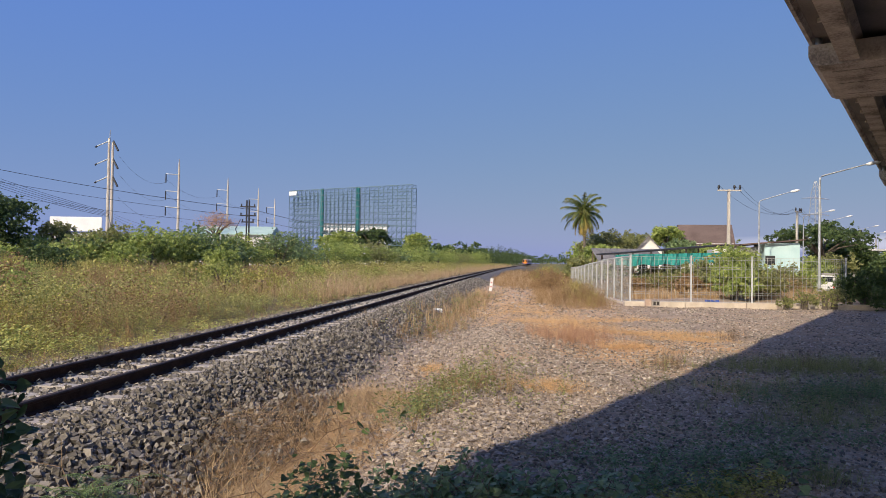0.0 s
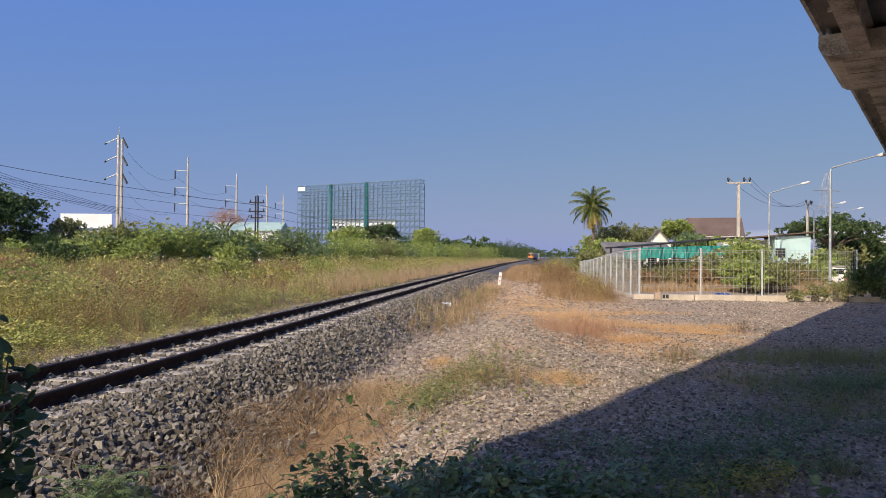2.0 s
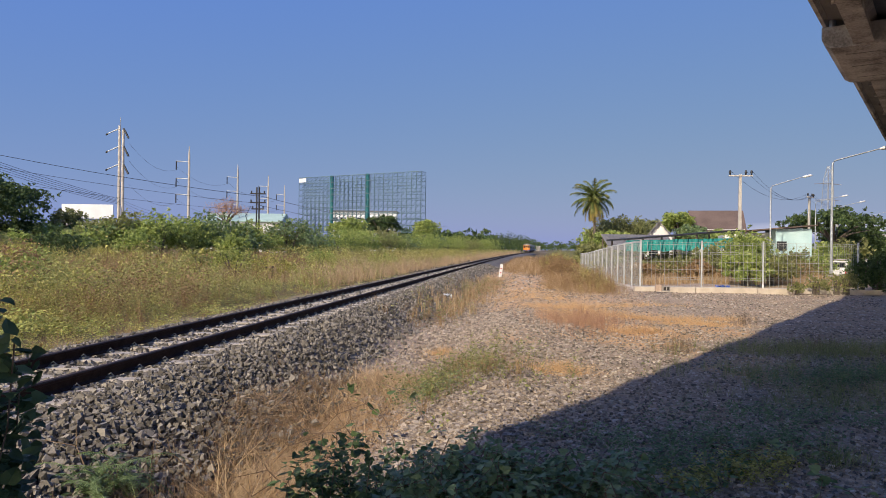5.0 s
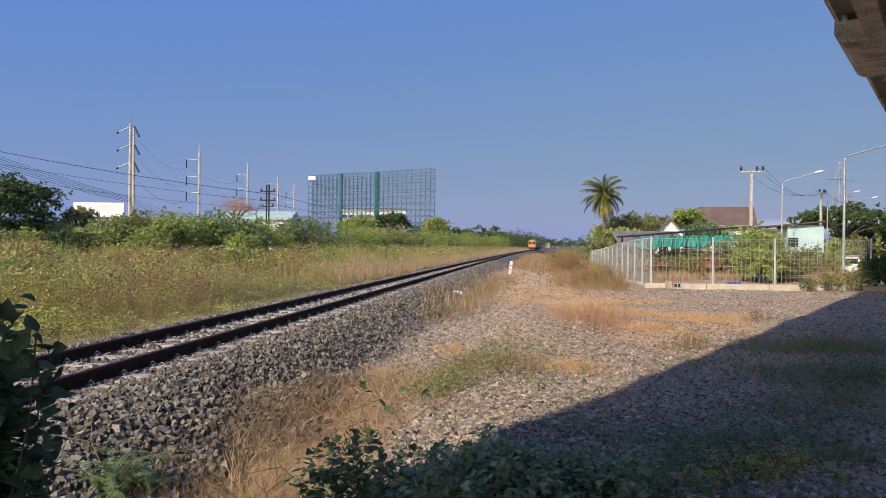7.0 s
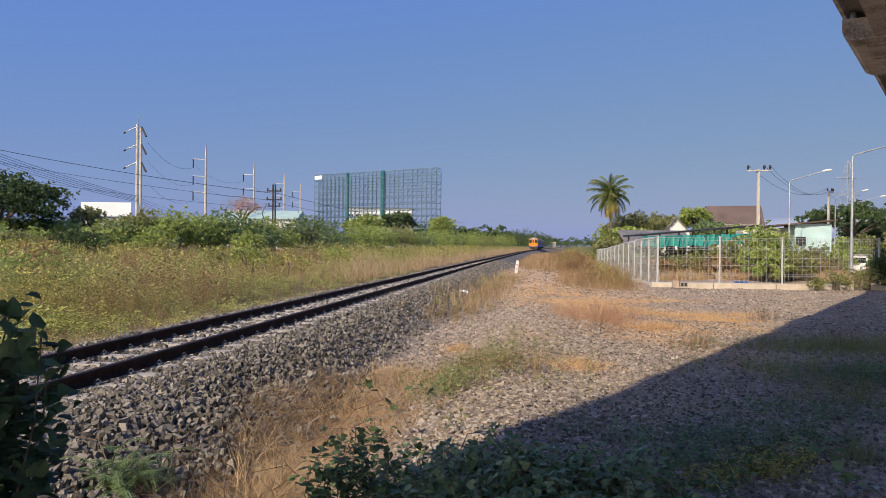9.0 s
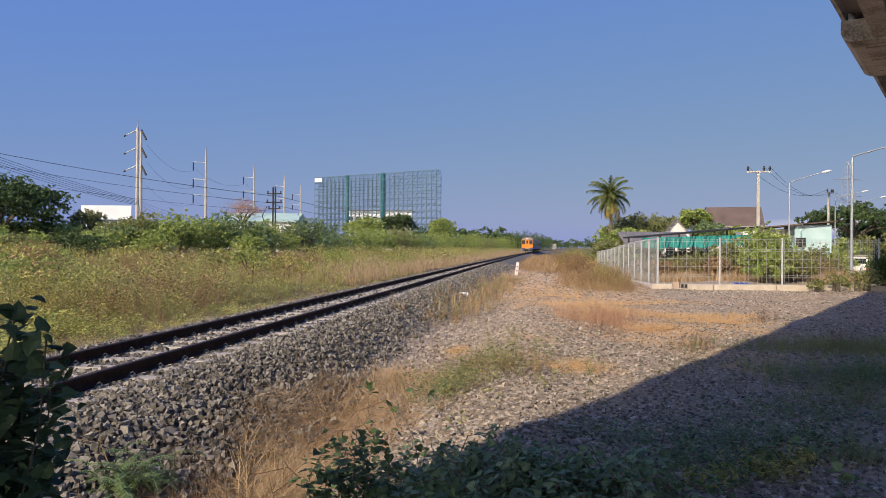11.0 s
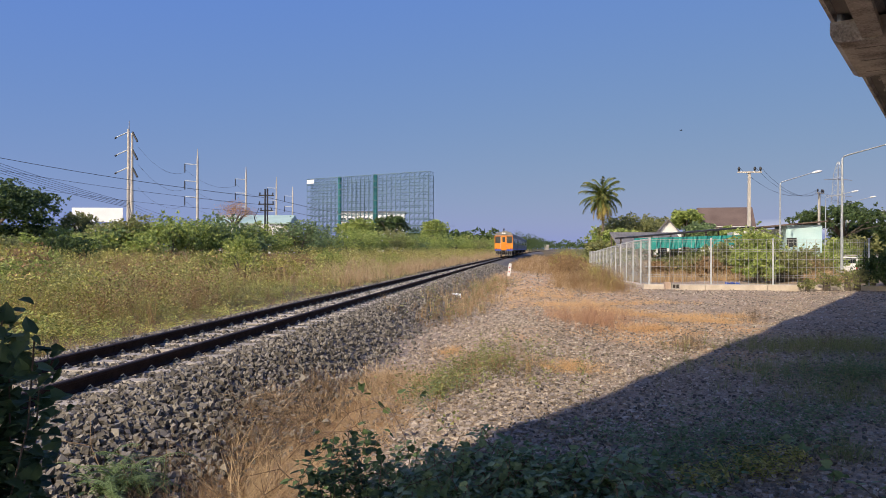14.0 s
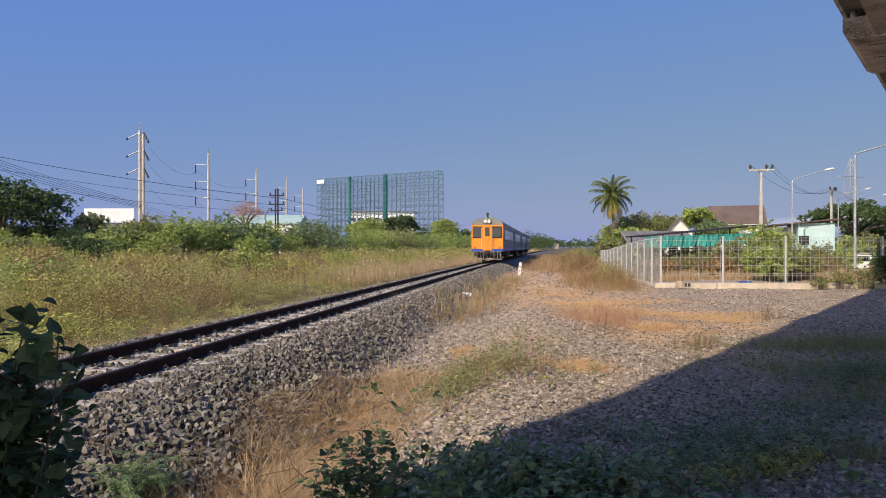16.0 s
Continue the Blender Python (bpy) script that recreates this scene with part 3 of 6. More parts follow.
def make_viaduct():
    """Own space: y along the deck, -x to the open side of the track."""
    v = empty("road_viaduct", turn=B_TURN, label="stained concrete road viaduct on pier caps with I-girders", category="viaduct")
    y0, y1 = -45.0, 260.0
    # slab darker than the girders: the shade between them is in its colour
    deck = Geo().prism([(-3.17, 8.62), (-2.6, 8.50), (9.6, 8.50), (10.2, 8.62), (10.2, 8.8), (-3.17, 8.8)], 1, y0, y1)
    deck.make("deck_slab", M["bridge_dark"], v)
    for x in (-3.2, 10.0):
        Geo().prism([(x, 8.5), (x + 0.12, 8.46), (x + 0.24, 8.62), (x + 0.2, 9.0), (x + 0.2, 9.55), (x + 0.02, 9.55)], 1, y0, y1).make("parapet", M["bridge"], v)
    caps = [-9.2, 24.1, 57.4, 90.7, 124, 157.3, 190.6, 223.9, 257.2]
    for gx in (-2.05, 0.4, 2.85, 5.3, 7.75):
        for a, b in zip([y0] + caps, caps):
            a2, b2 = a + (0 if a == y0 else 4.9), b + 0.5
            if b2 - a2 < 1:
                continue
            Geo().prism([(gx - 0.26, 7.72), (gx + 0.26, 7.72), (gx + 0.26, 7.9), (gx + 0.1, 8.02), (gx + 0.1, 8.36), (gx + 0.3, 8.5), (gx - 0.3, 8.5), (gx - 0.1, 8.36), (gx - 0.1, 8.02), (gx - 0.26, 7.9)], 1, a2, b2).make("girder", M["bridge"], v)
            if gx == -2.05:
                for k in range(1, 12):
                    yy = a2 + (b2 - a2) * k / 12
                    Geo().box((gx - 0.45, yy, 8.44), (0.35, 0.12, 0.1)).make("drip_bracket", M["bridge"], v)
    for y in caps:
        # cap with a rounded lower end, carried by one round column
        pr = [(-3.14, 8.3), (-3.14, 7.95), (-3.07, 7.78), (-2.9, 7.68), (-2.6, 7.65), (9.4, 7.65), (9.7, 7.7), (9.95, 7.95), (9.95, 8.3)]
        cap = Geo().prism(pr, 1, y, y + 5.2).make("pier_cap", M["bridge"], v)
        for s in (0.9, 2.6, 4.3):
            Geo().box((3.4, y + s, 7.645), (12.0, 0.014, 0.012)).make("formwork_seam", M["bridge_dark"], cap)
        Geo().tube([(3.45, y + 2.6, -0.3), (3.45, y + 2.6, 7.7)], 1.05, 24).make("pier_column", M["bridge"], v)
        Geo().tube([(-2.9, y + 0.3, 8.25), (-2.9, y + 0.3, 8.6)], 0.09, 10).make("drain_pipe", M["steel"], v)


make_viaduct()


# ---- fence ----
def make_fence():
    h, pitch = 2.0, 2.48
    pan = Geo()
    for k in range(14):
        pan.box(((k + 0.5) * pitch / 14, 0, h / 2 + 0.02), (0.009, 0.009, h - 0.12))
    for z in (0.12, 0.42, 0.5, 0.83, 1.15, 1.47, 1.55, 1.85, 1.95):
        pan.box((pitch / 2, 0.008, z), (pitch - 0.06, 0.009, 0.011))
    pan_me = pan.mesh("mesh_panel")
    pan_me.materials.append(M["wire_mesh"])
    post_me = Geo().box((0, 0, h / 2), (0.06, 0.06, h), bevel=0.008).box((0, 0, h + 0.01), (0.085, 0.085, 0.02)).mesh("fence_post")
    post_me.materials.append(M["post"])
    front = empty("mesh_fence", (4.83, 31.0, 0.1), math.degrees(math.atan2(0.55, 8.6)), "galvanised wire mesh fence with square posts on a footing", "fence", "mesh fences")
    for k in range(5):
        p = new("fence_post", post_me)
        p.parent = front
        p.location = (k * pitch if k < 3 else (8.75 if k == 3 else 11.2), 0, 0)
        if k < 4:
            q = new("mesh_panel", pan_me)
            q.parent = front
            q.location = (k * pitch if k < 3 else 7.42, 0, 0)
            if k == 3:
                q.scale = (0.52, 1, 1)
    side = empty("mesh_fence", (4.83, 31.0, 0.1), 90, "galvanised wire mesh fence stepping down a slope", "fence", "mesh fences")
    for k in range(13):
        z = -0.66 * float(smooth(np.array((k * pitch + 1) / 32))) - 0.02
        p = new("fence_post", post_me)
        p.parent = side
        p.location = (k * pitch + (0 if k else 0.12), 0, z)
        q = new("mesh_panel", pan_me)
        q.parent = side
        q.location = (k * pitch, 0, z)
        rail = Geo().box((pitch / 2, -0.03, h - 0.03), (pitch - 0.05, 0.05, 0.07), bevel=0.006).make("top_rail", M["post"], side)
        rail.location = (k * pitch, 0, z)
    foot = Geo()
    for k in range(5):
        foot.box((k * pitch + 0.95, -0.05, -0.06), (pitch - 0.03, 0.32, 0.34), bevel=0.02)
    f = foot.make("fence_footing", M["footing"])
    f.matrix_world = front.matrix_world.copy()
    tagged(f, "cream concrete strip footing under the fence", "kerb", kind="structure")
    foot2 = Geo()
    for k in range(13):
        z = -0.66 * float(smooth(np.array((k * pitch + 1) / 32))) - 0.02
        foot2.box((k * pitch + pitch / 2, 0, z - 0.2), (pitch - 0.03, 0.3, 0.44), bevel=0.02)
    f2 = foot2.make("fence_footing", M["footing"])
    f2.matrix_world = side.matrix_world.copy()
    tagged(f2, "stepped concrete footing under the side fence", "kerb", kind="structure")


make_fence()


# ---- poles, lamps, lines ----
def wire(name, a, b, sag, r=0.02, label="sagging black overhead cable"):
    a, b = Vector(a), Vector(b)
    pts = []
    for i in range(17):
        t = i / 16
        p = a.lerp(b, t)
        p.z -= 4 * sag * t * (1 - t)
        pts.append(p)
    return tagged(Geo().tube(pts, r * 0.55, 4).make(name, M["cable"]), label, "cable", "overhead lines")


def transmission_pole(x, y, h, arms=1, twin=False):
    p = empty("transmission_pole", (x, y, 0.2), 0, "tall concrete high-voltage pole with side arms" if not twin else "twin concrete high-voltage poles with angled arms", "power pole", "high-voltage poles")
    if twin:
        for dx in (-0.24, 0.34):
            Geo().tube([(dx, 0, -0.5), (dx, 0, h * 0.94 if dx < 0 else h * 0.91)], [0.28, 0.17], 10).make("shaft", M["pole"], p)
        Geo().tube([(-0.2, 0, h * 0.9), (-0.1, 0, h)], [0.08, 0.05], 6).make("top_spike", M["steel"], p)
        for k, z in enumerate((h * 0.92, h * 0.79, h * 0.66)):
            Geo().tube([(-0.2, 0, z), (-1.9, -0.3, z - 0.8)], [0.1, 0.07], 6).make("arm", M["steel"], p)
            Geo().tube([(-1.9, -0.3, z - 0.8), (-2.2, -0.3, z - 1.0)], 0.12, 6).make("insulator", M["dark"], p)
            Geo().tube([(0.4, 0, z), (1.3, -0.2, z - 1.5)], [0.13, 0.15], 8).make("insulator", M["dark"], p)
    else:
        Geo().tube([(0, 0, -0.5), (0, 0, h * 0.9), (0, 0, h)], [0.34, 0.2, 0.06], 8).make("shaft", M["pole"], p)
        for z in (h * 0.86, h * 0.7, h * 0.55):
            Geo().tube([(0, 0, z - 0.15), (-2.6, 0, z)], 0.08, 6).make("arm", M["steel"], p)
            Geo().tube([(-2.6, 0, z), (-2.6, 0, z - 1.7)], 0.11, 6).make("insulator", M["dark"], p)
    return p


HV = [(-59.6, 103, 20.3, True), (-64.5, 135.6, 20.6, False), (-66.4, 164.6, 20.4, False), (-68.0, 189.6, 20.4, False), (-74.7, 223, 20.7, False)]
for x, y, h, tw in HV:
    transmission_pole(x, y, h, twin=tw)
for a, b in zip(HV, HV[1:]):
    for k, z in enumerate((0.80, 0.67, 0.5)):
        wire("power_line", (a[0] + (1.3 if a[3] else -2.6), a[1], a[2] * (z + 0.02)), (b[0] - 2.6, b[1], b[2] * (0.78, 0.62, 0.47)[k] + 0.2), 1.6, 0.035)


def telegraph_pole(x, y):
    p = empty("telegraph_pole", (x, y, 0.2), 8, "dark twin-rail telegraph pole with short crossarms", "utility pole")
    for dx in (-0.15, 0.15):
        Geo().tube([(dx, 0, -0.4), (dx, 0, 8.8)], 0.1, 8).make("upright", M["dark"], p)
    for z, w in ((8.0, 1.9), (6.9, 2.0), (6.1, 1.6)):
        Geo().box((0, 0, z), (w, 0.14, 0.16), bevel=0.02).make("crossarm", M["dark"], p)
        for dx in (-w / 2 + 0.15, w / 2 - 0.15):
            Geo().tube([(dx, 0, z + 0.06), (dx, 0, z + 0.35)], [0.07, 0.1], 8).make("insulator", M["dark"], p)
    Geo().tube([(-0.9, 0, 6.4), (-1.5, 0, 5.2), (-1.1, 0, 4.2), (-0.4, 0, 3.9)], 0.06, 6).make("cable_loop", M["cable"], p)


telegraph_pole(-33.0, 88.4)
# trunk cables that pass behind the field towards the near side
for a, b, s, r in (((-75, 62, 15.3), (-33, 88.4, 7.9), 0.9, 0.05), ((-75, 62, 13.6), (-33, 88.4, 7.0), 0.9, 0.035), ((-75, 62, 12.2), (-33, 88.4, 6.0), 1.1, 0.03),
                   ((-33, 88.4, 8.0), (-20, 190, 7.5), 1.2, 0.05), ((-33, 88.4, 6.8), (-20, 190, 6.5), 1.2, 0.04)):
    wire("trunk_cable", a, b, s, r)
for k in range(5):
    wire("telecom_cable", (-75, 62, 19.2 - 0.16 * k), (-59.5, 103, 8.3 - 0.18 * k), 1.0 + 0.13 * k, 0.045, "sagging black telecom cable")
    if k < 3:
        wire("telecom_cable", (-59.5, 103, 8.3 - 0.3 * k), (-64.5, 135.6, 7.2 - 0.3 * k), 0.7 + 0.2 * k, 0.035, "sagging black telecom cable")


def road_pole(x, y, h, brace=False, turn=0.0, arm=True):
    base = float(ground_z(x, y)) - 0.1
    h = h - 0.1 - base
    p = empty("power_pole", (x, y, base), turn, "square concrete power pole with timber crossarm and insulators", "power pole", "roadside power poles")
    Geo().prism([(-0.17, 0), (0.17, 0), (0.1, h), (-0.1, h)], 1, -0.12, 0.12).make("shaft", M["pole"], p)
    if arm:
        Geo().box((0, -0.16, h - 0.12), (2.15, 0.11, 0.13), bevel=0.01).make("crossarm", M["pole"], p)
        for dx in (-0.95, 0.45, 0.95):
            Geo().tube([(dx, -0.16, h - 0.06), (dx, -0.16, h + 0.1), (dx, -0.16, h + 0.16), (dx, -0.16, h + 0.38)], [0.05, 0.09, 0.13, 0.07], 8).make("insulator", M["dark"], p)
    if brace:
        Geo().tube([(0.1, 0.3, h * 0.62), (1.1, 1.6, 0)], 0.1, 6).make("brace", M["pole"], p)
    return p


road_pole(19.8, 70.3, 8.95, True)
road_pole(36.0, 97.7, 9.0, turn=50)
road_pole(47.4, 117.4, 8.8, turn=50)
road_pole(66, 148, 8.8, turn=50)
road_pole(84, 180, 8.8, turn=50)
road_pole(104, 215, 8.8, turn=50)
for dx in (-0.95, 0.45, 0.95):
    wire("power_line", (19.8 + dx, 70.1, 9.2), (36.0 + dx * 0.6, 97.7 + dx * 0.4, 9.1), 1.5, 0.028)
    wire("power_line", (36.0 + dx * 0.6, 97.7, 9.1), (47.4 + dx * 0.6, 117.4, 8.9), 0.7, 0.028)
    wire("power_line", (47.4 + dx * 0.6, 117.4, 8.9), (66 + dx * 0.6, 148, 8.9), 0.9, 0.03)


def street_lamp(x, y, h, reach, rise, turn=0.0):
    base = float(ground_z(x, y)) - 0.1
    h = h - 0.15 - base
    p = empty("street_lamp", (x, y, base), turn, "galvanised steel street lamp with a long outreach arm", "street lamp", "street lamps")
    Geo().tube([(0, 0, 0), (0, 0, 0.4)], 0.13, 10).make("base", M["steel"], p)
    Geo().tube([(0, 0, 0.3), (0, 0, h - 0.25), (0.03, 0, h - 0.1), (0.12, 0, h), (0.3, 0, h + 0.07), (reach, 0, h + rise)], [0.085, 0.06, 0.055, 0.055, 0.05, 0.04], 10).make("mast", M["steel"], p)
    Geo().tube([(reach - 0.05, 0, h + rise - 0.02), (reach + 0.2, 0, h + rise + 0.03), (reach + 0.6, 0, h + rise + 0.12), (reach + 0.8, 0, h + rise + 0.14)], [0.06, 0.12, 0.11, 0.03], 10).make("lamp_head", M["white_paint"], p)


street_lamp(18.6, 46.9, 7.45, 2.75, 0.75)
street_lamp(22.3, 69.6, 7.9, 2.8, 0.85)
street_lamp(37.6, 99.9, 8.5, 3.2, 0.75)
street_lamp(44.1, 109.9, 8.35, 3.2, 0.85)
for k, (x, y) in enumerate(((60, 136), (72, 158), (85, 181), (100, 206))):
    street_lamp(x, y, 8.5, 3.2, 0.8)


def lattice_tower(x, y, h):
    p = empty("lattice_tower", (x, y, 0), 20, "distant steel lattice transmission tower", "transmission tower")
    lv = [0, 0.3, 0.55, 0.72, 0.86, 1.0]
    wd = [5.0, 3.4, 2.4, 1.9, 1.6, 0.3]
    for sx, sy in ((-1, -1), (1, -1), (1, 1), (-1, 1)):
        Geo().tube([(sx * w, sy * w, t * h) for t, w in zip(lv, wd)], 0.17, 5).make("leg", M["steel"], p)
    br = Geo()
    for i in range(5):
        n = 3
        for k in range(n):
            t0, t1 = lv[i] + (lv[i + 1] - lv[i]) * k / n, lv[i] + (lv[i + 1] - lv[i]) * (k + 1) / n
            w0, w1 = wd[i] + (wd[i + 1] - wd[i]) * k / n, wd[i] + (wd[i + 1] - wd[i]) * (k + 1) / n
            for sy in (-1, 1):
                br.tube([(-w0, sy * w0, t0 * h), (w1, sy * w1, t1 * h)], 0.08, 4).tube([(w0, sy * w0, t0 * h), (-w1, sy * w1, t1 * h)], 0.08, 4)
    br.make("bracing", M["steel"], p)
    for t in (0.62, 0.8):
        Geo().tube([(-9, 0, t * h), (0, 0, t * h + 0.6), (9, 0, t * h)], [0.15, 0.4, 0.15], 5).make("crossarm", M["steel"], p)


lattice_tower(166.7, 426, 50)


# ---- billboards ----
def make_big_billboard():
    a, b = Vector((-74.8, 238.2, 0)), Vector((-30.5, 215.9, 0))
    L = (b - a).length
    f = empty("billboard_frame", tuple(a), math.degrees(math.atan2(b.y - a.y, b.x - a.x)), "empty blue-grey lattice billboard frame on teal columns", "billboard frame")
    z0, z1, nx, nz = 6.5, 24.6, 28, 9
    for plane, dy in (("front_grid", 0.0), ("back_grid", 2.4)):
        up = Geo()
        for i in range(nx + 1):
            x = L * i / nx
            up.box((x, dy, (z0 + z1) / 2 - dy * 0.3), (0.13, 0.13, z1 - z0 - dy * 0.4))
        for k in range(nz + 1):
            z = z0 + (z1 - z0 - dy * 0.4) * k / nz
            up.box((L / 2, dy, z), (L, 0.15, 0.15))
        up.make(plane, M["truss"], f)
    dg = Geo()
    for i in range(nx + 1):
        x = L * i / nx
        for k in range(nz):
            z, h = z0 + (z1 - z0) * k / nz, (z1 - z0) / nz
            dg.tube([(x, 0, z), (x + (0.8 if i < nx else 0), 2.4, z + h * 0.9)], 0.07, 4).tube([(x, 0, z + h), (x, 2.4, z + h * 0.9)], 0.06, 4)
            if i < nx:
                dg.tube([(x, 1.2, z), (x + L / nx, 1.2, z + h)], 0.05, 4)
    dg.make("diagonal_lattice", M["truss"], f)
    for t in (0.27, 0.57):
        Geo().tube([(L * t, 1.2, -0.5), (L * t, 1.2, z1 + 0.3)], 0.6, 14).make("support_column", M["teal"], f)
    Geo().box((1.6, -0.1, z1 - 0.9), (3.2, 0.06, 1.3)).make("torn_sheet", M["white"], f, "scrap of white sheet")


make_big_billboard()


def make_white_billboard():
    f = empty("white_billboard", (-80.4, 120.3, 0), 7.7, "blank faded white billboard on steel posts", "billboard")
    Geo().box((4.45, 0, 7.35), (8.9, 0.25, 2.5), bevel=0.04).make("panel", M["white"], f)
    Geo().box((4.45, 0.1, 4.9), (8.9, 0.2, 1.7), bevel=0.04).make("lower_panel", M["white"], f)
    for x in (0.3, 1.6, 4.4, 7.2, 8.6):
        Geo().box((x, -0.3, 3.0), (0.22, 0.22, 6.6)).make("post", M["dark"], f)
    Geo().box((4.45, -0.32, 5.9), (8.6, 0.1, 0.12)).make("walkway_rail", M["dark"], f)


make_white_billboard()


# ---- buildings ----
def gable_roof(name, w, d, z, rise, over, mat, parent, thick=0.12):
    """Ridge along y; w across x."""
    g = Geo()
    for s in (-1, 1):
        a = Vector((0, 0, z + rise))
        b = Vector((s * (w / 2 + over), 0, z - rise * over / (w / 2)))
        g.prism([(a.x, a.z), (b.x, b.z), (b.x, b.z + thick), (a.x, a.z + thick)], 1, -d / 2 - over, d / 2 + over)
    return g.make(name, mat, parent)


def gabled_house(x, y, turn, w, d, wall_h, rise, wall, roof, label, z=0.0):
    h = empty("house", (x, y, z), turn, label, "house", "houses beyond the fence")
    Geo().prism([(-w / 2, -0.3), (w / 2, -0.3), (w / 2, wall_h), (0, wall_h + rise), (-w / 2, wall_h)], 1, -d / 2, d / 2).make("wall", wall, h)
    gable_roof("roof", w, d, wall_h, rise, 0.45, roof, h)
    for s in (-1, 1):
        Geo().box((s * w * 0.22, -d / 2 - 0.02, wall_h * 0.55), (0.9, 0.08, 1.0), bevel=0.01).make("window", M["glass"], h)
    return h


gabled_house(14.2, 80, -8, 2.6, 6, 3.1, 1.55, M["white_paint"], M["roof_grey"], "small white gabled house with grey roof")


def make_brown_house():
    h = empty("house", (24.5, 98, 0), -8, "house under a large brown hipped roof", "house", "houses beyond the fence")
    Geo().box((0, 0, 2.2), (6.2, 8, 4.6)).make("wall", M["white_paint"], h)
    Geo().prism([(-4.6, 3.9), (4.6, 3.9), (4.6, 4.0), (0.6, 7.0), (-0.6, 7.0), (-4.6, 4.0)], 0, -3.3, 3.3).make("roof", M["roof_brown"], h)


make_brown_house()


def make_aqua_building():
    h = empty("workshop", (26.6, 77.2, 0.25), -8, "pale aqua workshop under a brown sheet roof", "building")
    Geo().box((-0.1, 0.5, 1.7), (3.2, 6, 4.2)).make("wall", M["wall_blue"], h)
    Geo().prism([(-1.2, 3.55), (-6.2, 3.2), (-6.2, 0), (-1.2, 0)], 1, 0.5, 5.5).make("side_wing", M["white_paint"], h)
    Geo().prism([(1.9, 4.2), (1.9, 4.08), (-5.0, 3.45), (-5.0, 3.57)], 1, -3.0, 5.8).make("roof", M["roof_brown"], h)
    Geo().box((0.5, -2.53, 1.6), (1.1, 0.08, 2.0), bevel=0.01).make("door", M["wall_blue"], h, "aqua panelled door")
    Geo().box((-1.2, -2.53, 2.1), (0.9, 0.08, 0.9), bevel=0.01).make("window", M["glass"], h)


make_aqua_building()


def make_shed():
    s = empty("open_shed", (6.2, 46.2, -0.3), 7.7, "low open shed under a dark sheet roof on timber posts", "shed")
    Geo().prism([(0, 0, ), (7.2, 0.0), (7.2, 0.1), (0, 0.1)], 1, 0, 4.5).make("roof", M["dark"], s).matrix_local = Matrix.Translation((0, 0, 2.62)) @ pose(0, 0, 0, 0, -5.2, 0)
    for x in (0.3, 2.4, 4.6, 6.9):
        for y in (0.3, 4.2):
            Geo().tube([(x, y, -0.5), (x, y, 2.62 + x * 0.09)], 0.06, 6).make("post", M["wood"], s)
    Geo().box((3.6, 0.3, 2.45), (7.0, 0.06, 0.08)).make("beam", M["wood"], s)
    net = Geo()
    n, rows = 60, 5
    vs = [(6.6 * i / n, -0.25 + 0.09 * math.sin(i * 0.9) + 0.05 * math.sin(i * 2.3 + k), 2.05 + 0.004 * i + 0.55 - 0.68 * k / rows + 0.06 * math.sin(i * 0.5) * k / rows) for k in range(rows + 1) for i in range(n + 1)]
    net.add(vs, [(k * (n + 1) + i, k * (n + 1) + i + 1, (k + 1) * (n + 1) + i + 1, (k + 1) * (n + 1) + i) for k in range(rows) for i in range(n)])
    ob = net.make("shade_net", M["net"], None)
    ob.matrix_world = s.matrix_world.copy()
    tagged(ob, "teal shade netting hung along the shed front", "shade net")
    g = empty("lean_to", (6.4, 55.5, -0.6), 7.7, "small lean-to with grey corrugated roof", "shed")
    pts = []
    for i in range(41):
        pts.append((i * 0.13, 0.03 * (i % 2)))
    Geo().prism(pts + [(p[0], p[1] - 0.03) for p in reversed(pts)], 1, 0, 3.2).make("roof", M["roof_grey"], g).matrix_local = Matrix.Translation((0, 0, 2.35)) @ pose(0, 0, 0, 22, 0, 0)
    for x in (0.1, 5.0):
        for y, z in ((0.1, 2.38), (2.7, 3.3)):
            Geo().tube([(x, y, -0.3), (x, y, z)], 0.05, 6).make("post", M["wood"], g)


make_shed()


